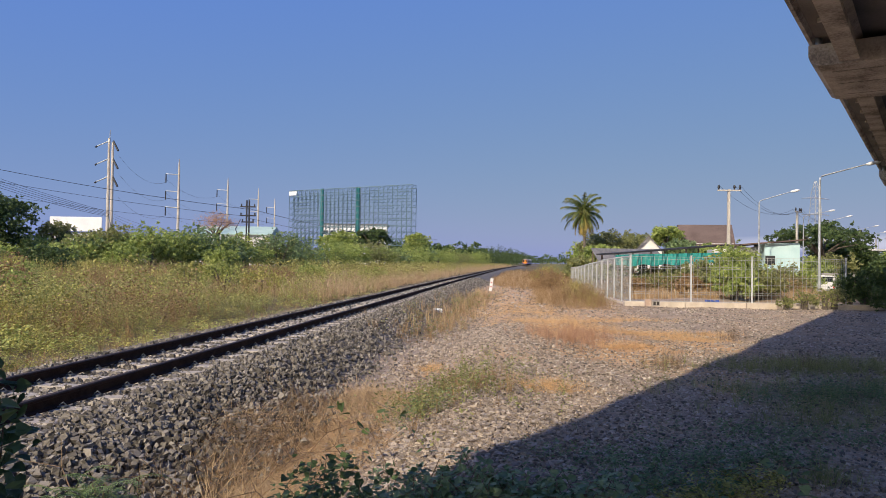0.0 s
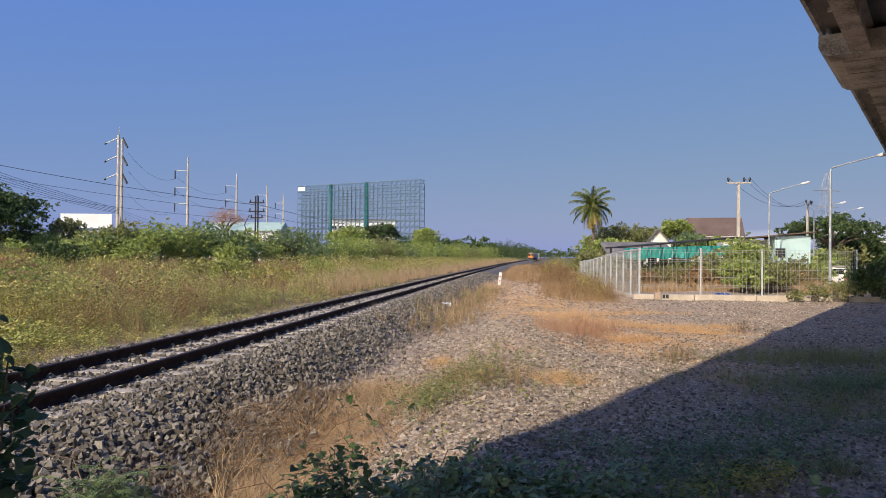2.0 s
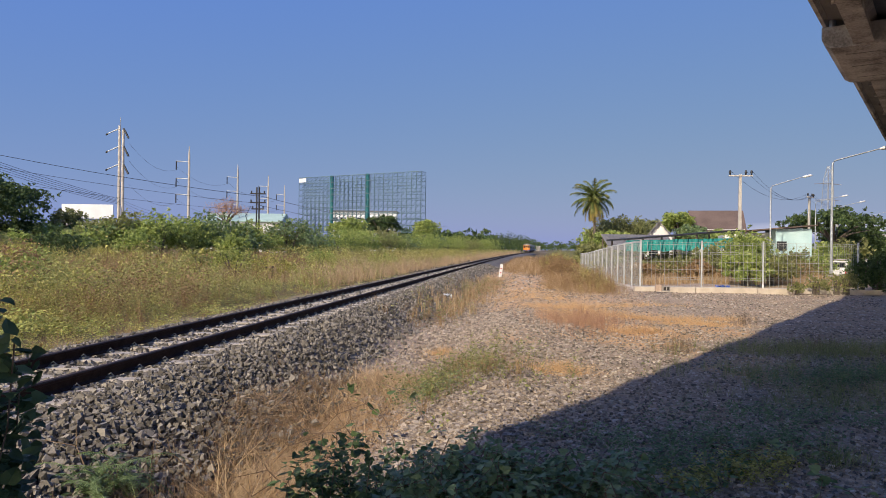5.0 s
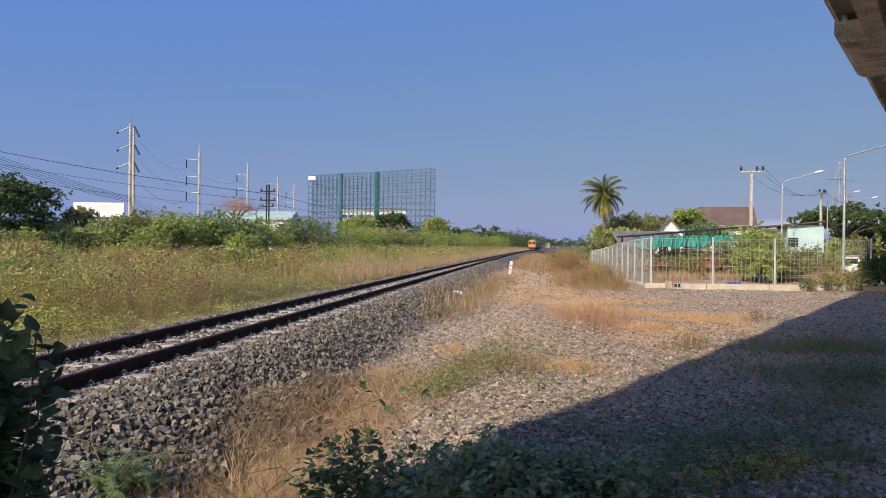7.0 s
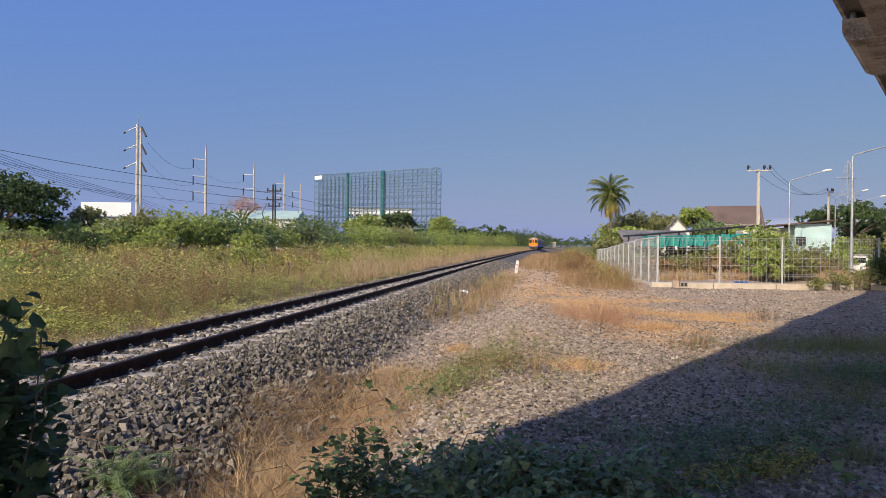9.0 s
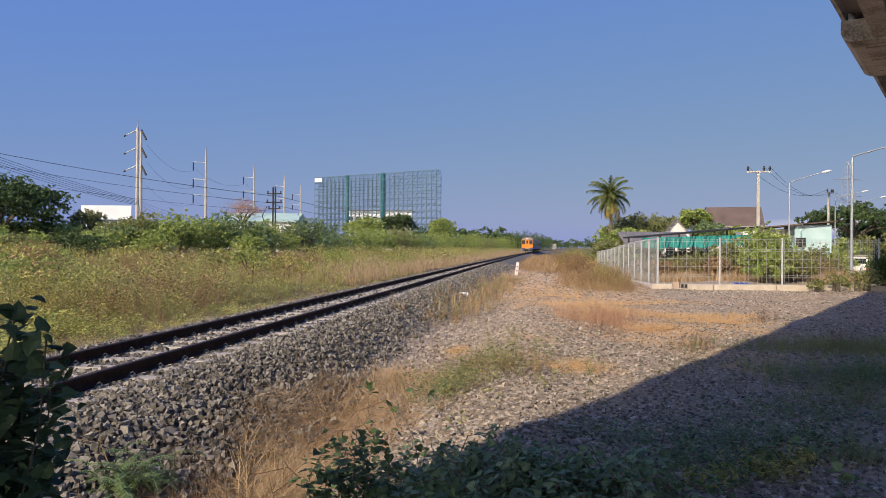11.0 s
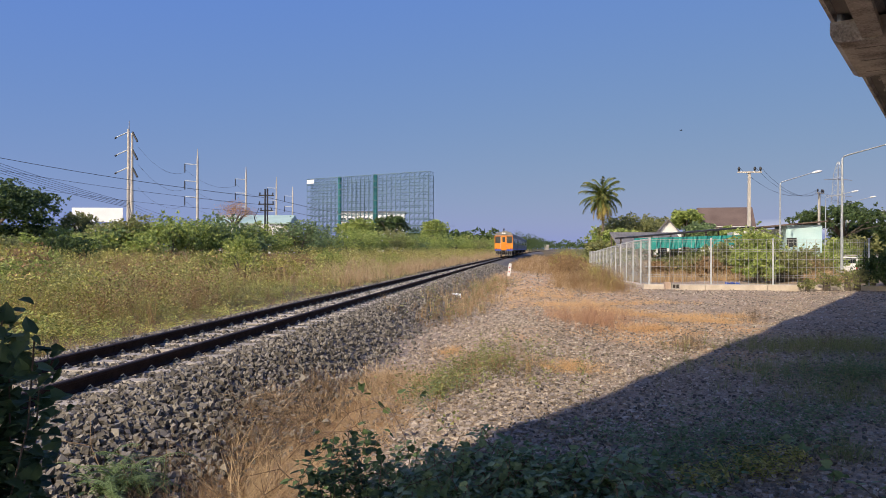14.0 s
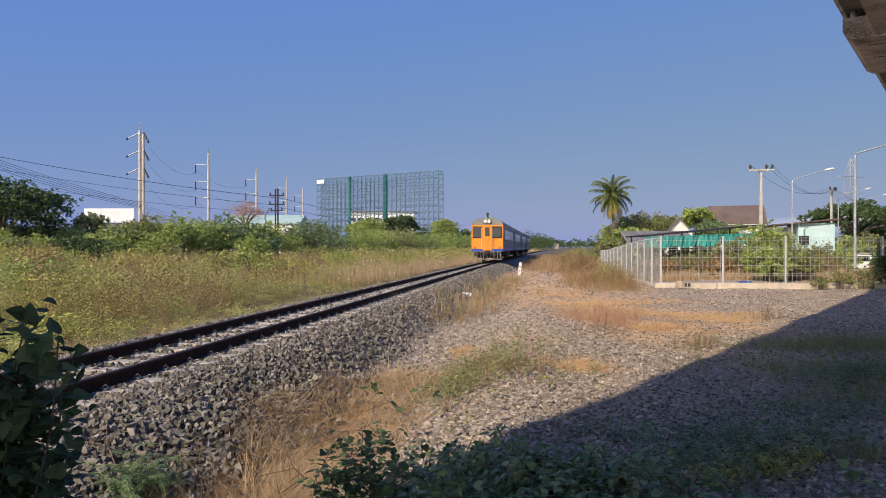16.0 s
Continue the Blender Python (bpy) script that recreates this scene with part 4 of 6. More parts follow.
def make_green_roof():
    h = empty("warehouse", (-58, 150, 0), 7.7, "long warehouse with mint green roof", "building")
    Geo().box((0, 0, 3.3), (15, 10, 6.6)).make("wall", M["white_paint"], h)
    Geo().prism([(-5.6, 6.6), (5.6, 6.6), (5.6, 6.75), (0, 8.6), (-5.6, 6.75)], 0, -8, 8).make("roof", M["mint"], h)
    b = empty("factory", (-66, 300, 0), 7.7, "distant white factory block", "building")
    Geo().box((0, 0, 8), (27, 14, 16.5)).make("wall", M["white"], b)
    Geo().box((0, 0, 16.4), (28, 15, 0.5)).make("roof", M["roof_grey"], b)
    for k in range(8):
        Geo().box((-11.5 + 3.3 * k, -7.05, 13.2), (2.2, 0.15, 1.2)).make("window", M["glass"], b)
    w = empty("white_hall", (17.5, 900, 0), 0, "far white flat-roofed hall", "building")
    Geo().box((0, 0, 3), (5, 10, 6)).make("wall", M["concrete"], w)
    Geo().box((0, 0, 6.2), (5.6, 11, 0.4)).make("roof", M["white"], w)
    r = empty("roadside_shop", (70, 150, 0), 30, "grey flat-roofed roadside shop building", "shop")
    Geo().box((0, 0, 1.8), (9, 7, 3.6)).make("wall", M["concrete"], r)
    Geo().box((0, 0, 5.2), (11, 8, 0.35)).make("roof", M["white_paint"], r)
    for x in (-4.5, 4.5):
        Geo().box((x, -3.4, 2.6), (0.3, 0.3, 5.2)).make("post", M["concrete"], r)
    sg = empty("roadside_sign", (47.5, 96, 0), 30, "red and white roadside sign above a blue panel", "sign")
    Geo().box((0, 0, 2.3), (2.2, 0.12, 1.5), bevel=0.02).make("red_panel", M["red_paint"], sg)
    Geo().box((-0.1, -0.07, 2.4), (1.3, 0.03, 0.4)).make("blank_strip", M["white_paint"], sg)
    Geo().box((-0.2, -0.05, 0.8), (1.9, 0.1, 1.0), bevel=0.02).make("blue_panel", M["wall_blue"], sg)
    for x in (-0.9, 0.9):
        Geo().box((x, 0.1, 1.2), (0.1, 0.1, 3.4)).make("post", M["steel"], sg)


make_green_roof()


# ---- parked pickup ----
def make_pickup():
    t = empty("pickup_truck", (25.1, 62.5, -0.55), -21, "white pickup truck parked facing away, tailgate shut", "pickup truck")
    Geo().prism([(-2.5, 0.45), (2.4, 0.45), (2.5, 0.7), (2.4, 0.95), (1.1, 1.05), (0.5, 1.62), (-0.75, 1.62), (-0.85, 1.0), (-2.5, 1.0)], 0, -0.85, 0.85).make("body", M["white_paint"], t)
    for s in (-1, 1):
        Geo().prism([(0.95, 1.06), (0.47, 1.52), (-0.7, 1.52), (-0.72, 1.06)], 0, s * 0.855 - 0.01, s * 0.855 + 0.01).make("side_window", M["glass"], t)
        Geo().box((s * 0.72, -2.52, 0.8), (0.16, 0.04, 0.28), bevel=0.01).make("tail_light", M["red_paint"], t)
        for y in (-1.6, 1.55):
            w = Geo().tube([(s * 0.62, y, 0.36), (s * 0.86, y, 0.36)], 0.36, 18).make("wheel", M["rubber"], t)
            Geo().tube([(s * 0.86, y, 0.36), (s * 0.875, y, 0.36)], 0.2, 14).make("rim", M["steel"], w)
    Geo().box((0, -0.86, 1.33), (1.4, 0.03, 0.4), bevel=0.01).make("rear_window", M["glass"], t)
    Geo().box((0, -2.53, 0.8), (1.25, 0.04, 0.36), bevel=0.01).make("tailgate", M["white_paint"], t)
    Geo().box((0, -2.6, 0.5), (1.6, 0.12, 0.14), bevel=0.02).make("bumper", M["steel"], t)
    w = empty("white_shelter", (28.4, 67.5, -0.4), -21, "small white roadside shelter", "shelter")
    for x in (-1.2, 1.2):
        for y in (-1, 1):
            Geo().box((x, y, 0.7), (0.18, 0.18, 1.6)).make("post", M["white_paint"], w)
    Geo().box((0, 0, 1.55), (2.7, 2.3, 0.12), bevel=0.02).make("roof", M["concrete"], w)
    Geo().box((0, 0.9, 0.6), (2.2, 0.1, 0.9), bevel=0.01).make("panel", M["white_paint"], w)


make_pickup()


# ---- small things in the yard ----
def make_small():
    m = empty("marker_post", (-1.33, 44.5, -0.05), 0, "white lineside marker post with a red band", "marker post")
    Geo().box((0, 0, 0.42), (0.18, 0.1, 0.78), m=pose(0, 0, 0, 0, 7, 0), bevel=0.02).make("slab", M["white_paint"], m)
    for z in (0.55, 0.3):
        Geo().box((0.0 + z * 0.1 - 0.04, -0.055, z), (0.08, 0.012, 0.07)).make("bar", M["red_paint"], m, "plain red mark")
    b = empty("cement_block", (5.55, 30.2, 0.1), 5, "orange-brown hollow cement block by the fence", "block")
    Geo().box((-0.2, 0, 0.13), (0.3, 0.3, 0.34), bevel=0.02).make("body", M["block"], b)
    c = Geo().box((0.2, 0, 0.1), (0.42, 0.3, 0.28), bevel=0.02).make("hollow_block", M["concrete"], b)
    # thin dark plates on the face stand for the shade inside the hollows
    for x in (0.11, 0.29):
        Geo().box((x, -0.15, 0.1), (0.13, 0.02, 0.18)).make("hole_shade", M["under"], c)
    for ob in b.children_recursive:
        ob.data.transform(Matrix.Scale(0.75, 4))
    n = 14
    vs = [(0.045 * i, 0.045 * j, 0.05 + 0.05 * math.sin(i * 1.3 + j) + 0.04 * math.sin(j * 2.1 + i * 0.4)) for j in range(8) for i in range(n)]
    t = Geo().add(vs, [(j * n + i, j * n + i + 1, (j + 1) * n + i + 1, (j + 1) * n + i) for j in range(7) for i in range(n - 1)]).make("plastic_sheet", M["blue_tarp"])
    t.matrix_world = pose(8.3, 32.4, 0.12, 0, 0, 10)
    tagged(t, "crumpled blue plastic sheet on the gravel", "plastic sheet")
    w = Geo()
    for k in range(3):
        pts = [(0.12 * i - 0.3, 0.08 * j - 0.2 + 0.1 * k, 0.08 + 0.1 * math.sin(i * 1.1 + j * 0.8 + k * 2) + 0.05 * k) for j in range(5) for i in range(5)]
        w.add(pts, [(j * 5 + i, j * 5 + i + 1, j * 5 + i + 6, j * 5 + i + 5) for j in range(4) for i in range(4)])
    o = w.make("plastic_bag", M["white"])
    o.matrix_world = pose(-2.65, 26.5, float(ground_z(-2.65, 26.5)), 0, 0, 20) @ Matrix.Scale(0.6, 4)
    tagged(o, "torn white plastic bag caught in weeds", "plastic bag")


make_small()


# ---- plants ----
def leafy_proto(n, leaf, seed, spread_r=0.28, simple=False):
    """An upright weed of unit height: a thin stem with leaves all round."""
    r = random.Random(seed)
    v, f = [(-0.003, 0, 0), (0.003, 0, 0), (0.0, 0.02, 0.95)], [(0, 1, 2)]
    for i in range(n):
        z = 0.12 + 0.88 * (i + r.random()) / n
        a = r.uniform(0, 6.28)
        reach = spread_r * r.uniform(0.2, 1.0) * (1.15 - 0.6 * z)
        base = Vector((math.cos(a) * reach, math.sin(a) * reach, z))
        m = Euler((r.uniform(-0.7, 0.7), r.uniform(-0.6, 0.6), a - 1.57 + r.uniform(-0.8, 0.8))).to_matrix()
        s = leaf * r.uniform(0.6, 1.3)
        k = len(v)
        if simple:
            v += [tuple(base + m @ Vector(p) * s) for p in ((0.32, 0.1, 0.05), (0, 1, -0.1), (-0.32, 0.1, 0.05))]
            f.append((k, k + 1, k + 2))
            continue
        v += [tuple(base + m @ Vector(p) * s) for p in ((0, 0, 0), (0.36, 0.45, 0.08), (0, 1, -0.1), (-0.36, 0.45, 0.08))]
        f += [(k, k + 1, k + 2), (k, k + 2, k + 3)]
    return v, f


def tuft_proto(n, seed, lean=0.35, width=0.012):
    r = random.Random(seed)
    v, f = [], []
    for i in range(n):
        a, l, h = r.uniform(0, 6.28), r.uniform(0.1, 1) * lean, r.uniform(0.55, 1.0)
        bx, by = r.uniform(-0.12, 0.12), r.uniform(-0.12, 0.12)
        c, s = math.cos(a), math.sin(a)
        k = len(v)
        for t, w in ((0, width), (0.55, width * 0.8), (1.0, width * 0.15)):
            x, z = l * t * t, h * t * (1 - 0.18 * t * l)
            v += [(bx + c * x - s * w, by + s * x + c * w, z), (bx + c * x + s * w, by + s * x - c * w, z)]
        f += [(k, k + 1, k + 3), (k, k + 3, k + 2), (k + 2, k + 3, k + 5), (k + 2, k + 5, k + 4)]
    return v, f


def plants(name, protos, x, y, h, mat, label, category="weeds", lean=0.12, wide=1.0, sink=0.02):
    out = []
    for g, (pv, pf) in zip(np.array_split(rng.permutation(len(x)), len(protos)), protos):
        p = np.stack([x[g], y[g], ground_z(x[g], y[g]) - sink], 1)
        n = len(g)
        a, b = rng.uniform(0, 6.28, n), rng.normal(0, lean, n)
        ca, sa, cb, sb, z, o = np.cos(a), np.sin(a), np.cos(b), np.sin(b), np.zeros(n), np.ones(n)
        ra = np.stack([np.stack([ca, -sa, z], 1), np.stack([sa, ca, z], 1), np.stack([z, z, o], 1)], 1)
        rb = np.stack([np.stack([o, z, z], 1), np.stack([z, cb, -sb], 1), np.stack([z, sb, cb], 1)], 1)
        w = np.broadcast_to(np.asarray(wide, float), (len(x),))[g]
        s = np.stack([h[g] * w, h[g] * w, h[g]], 1)
        out.append(scatter(pv, pf, p, rb @ ra, s))
    v, f = joined(out)
    return tagged(attach(name, fast_mesh(name, v, f), mat), label, category, kind="stuff")


NEAR_LEAFY = [leafy_proto(21, 0.10, k, 0.3) for k in range(5)]
TALL_LEAFY = [leafy_proto(40, 0.062, 10 + k, 0.3, True) for k in range(5)]
CREEPERS = [leafy_proto(34, 0.10, 30 + k, 0.5, True) for k in range(5)]
FAR_LEAFY = [leafy_proto(18, 0.09, 20 + k, 0.3, True) for k in range(5)]
TUFTS = [tuft_proto(11, 40 + k, 0.4) for k in range(5)]
WISPY = [tuft_proto(11, 80 + k, 0.75, 0.006) for k in range(5)]
FINE_TUFTS = [tuft_proto(7, 60 + k, 0.9, 0.008) for k in range(5)]
MAT_GRASS = [([(x, y, z * 0.35) for x, y, z in v], f) for v, f in (tuft_proto(7, 70 + k, 1.3, 0.007) for k in range(5))]


def field_points(n, y0, y1, u0, u1, power=1.4):
    y = spread(n, y0, y1, power)
    u = -(u0 + (u1 - u0) * rng.uniform(0, 1, n) ** 1.2)
    return track_x(y) + u, y, u


def stand(name, protos, cx, cy, per, radius, h, mat, label, wide=0.8, lean=0.15):
    """Weeds gathered into clumps: tall in the middle of each, lower round its rim."""
    i = np.repeat(np.arange(len(cx)), per)
    q, a = np.sqrt(rng.uniform(0, 1, len(i))), rng.uniform(0, 6.28, len(i))
    x, y = cx[i] + radius[i] * q * np.cos(a), cy[i] + radius[i] * q * np.sin(a)
    k = x < track_x(y) - 1.95
    hh = h[i] * (1.05 - 0.5 * q * q) * rng.uniform(0.65, 1.12, len(i))
    plants(name, protos, x[k], y[k], hh[k], mat, label, wide=wide, lean=lean)


def make_field():
    # creeping weeds by the track, with tiny leaves
    y = spread(5200, 4.0, 46, 1.3)
    u = 2.0 + rng.uniform(0, 1, len(y)) ** 1.3 * np.clip(0.75 * y - 2.5, 3.0, 13)
    x = track_x(y) - u
    h = rng.uniform(0.16, 0.42, len(y)) * (0.6 + 0.5 * smooth((u - 2) / 3)) * (1 + 0.4 * wobble(x * 1.3, y * 1.1))
    half = len(y) // 2
    plants("low_weeds", CREEPERS, x[:half], y[:half], h[:half], M["weed_green"], "low yellow-green leafy weeds beside the track", wide=1.9, lean=0.4)
    plants("low_weeds", CREEPERS, x[half:], y[half:], h[half:], M["weed"], "low yellowish leafy weeds beside the track", wide=1.9, lean=0.4)
    # tall stands in clumps over the open field
    y = spread(1250, 9, 80, 1.15)
    u = 2.7 + rng.uniform(0, 1, len(y)) * np.clip(0.86 * y - 4, 3, 40)
    x = track_x(y) - u
    tall = np.clip(smooth((u - 2.5) / 1.4) * smooth((y - 11.5) / 4) + smooth((u - 6.0) / 2.5), 0, 1)
    bare = np.exp(-((x + 24) / 7) ** 2 - ((y - 31) / 3.2) ** 2)
    k = (tall > 0.3) & (bare < 0.45)
    x, y, u, tall = x[k], y[k], u[k], tall[k]
    h = (0.6 + 1.0 * rng.uniform(0, 1, len(x)) ** 1.8 + 0.22 * wobble(x * 0.5, y * 0.4)) * (0.45 + 0.55 * tall) * (1 + 0.1 * smooth((y - 30) / 40))
    rad = rng.uniform(0.35, 0.85, len(x)) * (0.6 + 0.4 * h) * (1 + 0.010 * y)
    pick = wobble(x * 0.33 + 2, y * 0.27) + rng.normal(0, 0.42, len(x))
    kinds = ((pick < -0.35, "weed_green", "bright green weeds in the field"), ((pick >= -0.35) & (pick < 0.15), "weed_olive", "olive shrubby weeds in the field"),
             ((pick >= 0.15) & (pick < 0.6), "weed", "tall yellow-green weeds across the field"), (pick >= 0.6, "brown_weed", "withered brown weeds across the field"))
    for m, mat, label in kinds:
        near = m & (y < 30)
        stand("tall_weeds", TALL_LEAFY, x[near], y[near], 13, rad[near], h[near], M[mat], label, wide=0.85)
        far = m & (y >= 30)
        stand("tall_weeds", FAR_LEAFY, x[far], y[far], 9, rad[far], h[far], M[mat], label, wide=0.8)
    # dry stems stand through the clumps
    stand("dry_stems", WISPY, x[::5], y[::5], 3, rad[::5], h[::5] * 1.1, M["brown_weed"], "thin brown stems through the weeds", wide=0.6)
    # bare reddish patch with short grass
    n = 700
    x, y = rng.normal(-24, 5, n), rng.normal(31, 1.9, n)
    plants("red_grass", TUFTS, x, y, rng.uniform(0.15, 0.5, n), M["straw_red"], "short reddish grass on a bare patch", wide=1.4)
    x, y = rng.normal(-34, 5.5, n), rng.normal(43, 4, n)
    plants("yellow_grass", TUFTS, x, y, rng.uniform(0.9, 1.7, n), M["weed"], "tall yellow grass in the field", wide=0.8)
    # brown grass below the hedge
    y = spread(1800, 30, 120, 1.0)
    u = rng.uniform(0, 1, len(y)) * np.clip(0.5 * y, 10, 30) + 6
    x = track_x(y) - u
    k = wobble(x * 0.3 + 1, y * 0.22 + 2) + smooth((u - 9) / 10) > 0.3
    plants("dry_grass", WISPY, x[k], y[k], rng.uniform(0.9, 1.5, k.sum()), M["brown_weed"], "brown dry grass standing in the field", wide=0.8)
    # pale tall grass along the line further off
    y = spread(2300, 30, 330, 1.05)
    x = track_x(y) - 2.6 - rng.uniform(0, 1, len(y)) ** 1.4 * (5 + y * 0.06)
    plants("straw_grass", WISPY, x, y, rng.uniform(0.5, 1.1, len(y)) * (1 + y * 0.002), M["straw"], "pale straw grass along the railway", wide=0.9 + y * 0.005)
    plants("straw_leaves", FAR_LEAFY, x[::2] - 0.6, y[::2], rng.uniform(0.5, 1.1, len(y[::2])) * (1 + y[::2] * 0.003), M["weed"], "yellowish weeds among the straw grass", wide=0.9)
    y = spread(3200, 60, 420, 1.0)
    x = track_x(y) - 4 - rng.uniform(0, 1, len(y)) * (12 + y * 0.06)
    plants("far_weeds", FAR_LEAFY, x, y, rng.uniform(0.9, 1.8, len(y)), M["weed"], "distant yellowish weeds in the field", wide=1.0 + y * 0.003)
    # straw litter and low stems right beside the far rail
    x, y, u = field_points(800, 4.0, 40, 1.9, 4.2, 1.2)
    plants("edge_grass", FINE_TUFTS, x, y, rng.uniform(0.12, 0.4, len(x)), M["brown_weed"], "short dry grass at the ballast edge", wide=1.2)


make_field()


def crown_points(n, centre, radii, lumps, rough=0.25, lower=-0.55):
    """Leaf places gathered into lumps over an uneven crown."""
    c = rng.normal(0, 1, (lumps, 3))
    c /= np.linalg.norm(c, axis=1)[:, None]
    c[:, 2] = np.where(c[:, 2] < lower, -c[:, 2] * 0.5, c[:, 2])
    c *= rng.uniform(0.5, 0.95, (lumps, 1))
    k = rng.integers(0, lumps, n)
    d = rng.normal(0, 1, (n, 3))
    d /= np.linalg.norm(d, axis=1)[:, None]
    p = c[k] + d * rng.uniform(0.4, 1.0, (n, 1)) * rng.uniform(0.7, 1.3, (lumps, 1))[k] * rough * 1.6
    return np.asarray(centre) + p * np.asarray(radii)


def bush(name, x, y, h, r, mat, label, n=420, size=0.42, z=None, group="", category="bush", low=0.0):
    z = float(ground_z(x, y)) if z is None else z
    b = empty(name, (x, y, z), 0, label, category, group)
    t = Geo()
    for k in range(4):
        a = random.uniform(0, 6.28)
        q = r * random.uniform(0.2, 0.5)
        t.tube([(0.1 * math.cos(a), 0.1 * math.sin(a), -0.2), (q * 0.4 * math.cos(a), q * 0.4 * math.sin(a), h * 0.4), (q * math.cos(a), q * math.sin(a), h * 0.8)], [0.06 + h * 0.008, 0.04 + h * 0.005, 0.015], 5)
    t.make("stem", M["bark"], b)
    n = int(n * (1.7 if size < 0.45 else 1.3))
    p = crown_points(n, (0, 0, h * (0.5 + low)), (r, r, h * (0.47 - low)), 24, 0.26, -0.8)
    shoots = 9
    k = n // 5
    i = rng.integers(0, shoots, k)
    a, q, up = rng.uniform(0, 6.28, shoots), rng.uniform(0, 0.85, shoots) * r, rng.uniform(0.8, 1.08, shoots) * h
    t = rng.uniform(0.35, 1, k)
    p[:k] = np.stack([q[i] * np.cos(a[i]), q[i] * np.sin(a[i]), up[i] * t], 1) + rng.normal(0, 1, (k, 3)) * (r * 0.14 * (1.15 - t))[:, None]
    p[:, 2] = np.abs(p[:, 2])
    v, f = scatter(CLUMP_V, CLUMP_F, p, turns(n, 0.9), rng.uniform(0.5, 1.35, n) * size * 0.9)
    attach("crown", fast_mesh("crown", v, f), mat, b)
    return b


def tree(name, x, y, h, r, crown_h, mat, label, n=900, size=0.45, lumps=22, group="", category="tree", lean=0.0, z=None):
    z = float(ground_z(x, y)) if z is None else z
    b = empty(name, (x, y, z), 0, label, category, group)
    base = h - crown_h
    t = Geo()
    fork = Vector((lean, 0, base * 0.9 + 0.4))
    t.tube([(0, 0, -0.3), (lean * 0.4, 0.05, base * 0.45), tuple(fork)], [0.05 * h, 0.036 * h, 0.03 * h], 9)
    for k in range(7):
        a = k * 0.9 + random.uniform(-0.3, 0.3)
        q = r * random.uniform(0.45, 0.85)
        tip = Vector((lean + q * math.cos(a), q * math.sin(a), base + crown_h * random.uniform(0.35, 0.85)))
        mid = fork.lerp(tip, 0.5) + Vector((0, 0, crown_h * 0.08))
        t.tube([fork, mid, tip], [0.022 * h, 0.014 * h, 0.005 * h], 6)
    t.make("trunk", M["bark"], b, smooth=True)
    n = n * 2
    p = crown_points(n, (lean, 0, base + crown_h * 0.52), (r, r, crown_h * 0.5), lumps * 2, 0.2)
    v, f = scatter(CLUMP_V, CLUMP_F, p, turns(n, 0.9), rng.uniform(0.5, 1.3, n) * size * 0.95)
    attach("crown", fast_mesh("crown", v, f), mat, b)
    return b


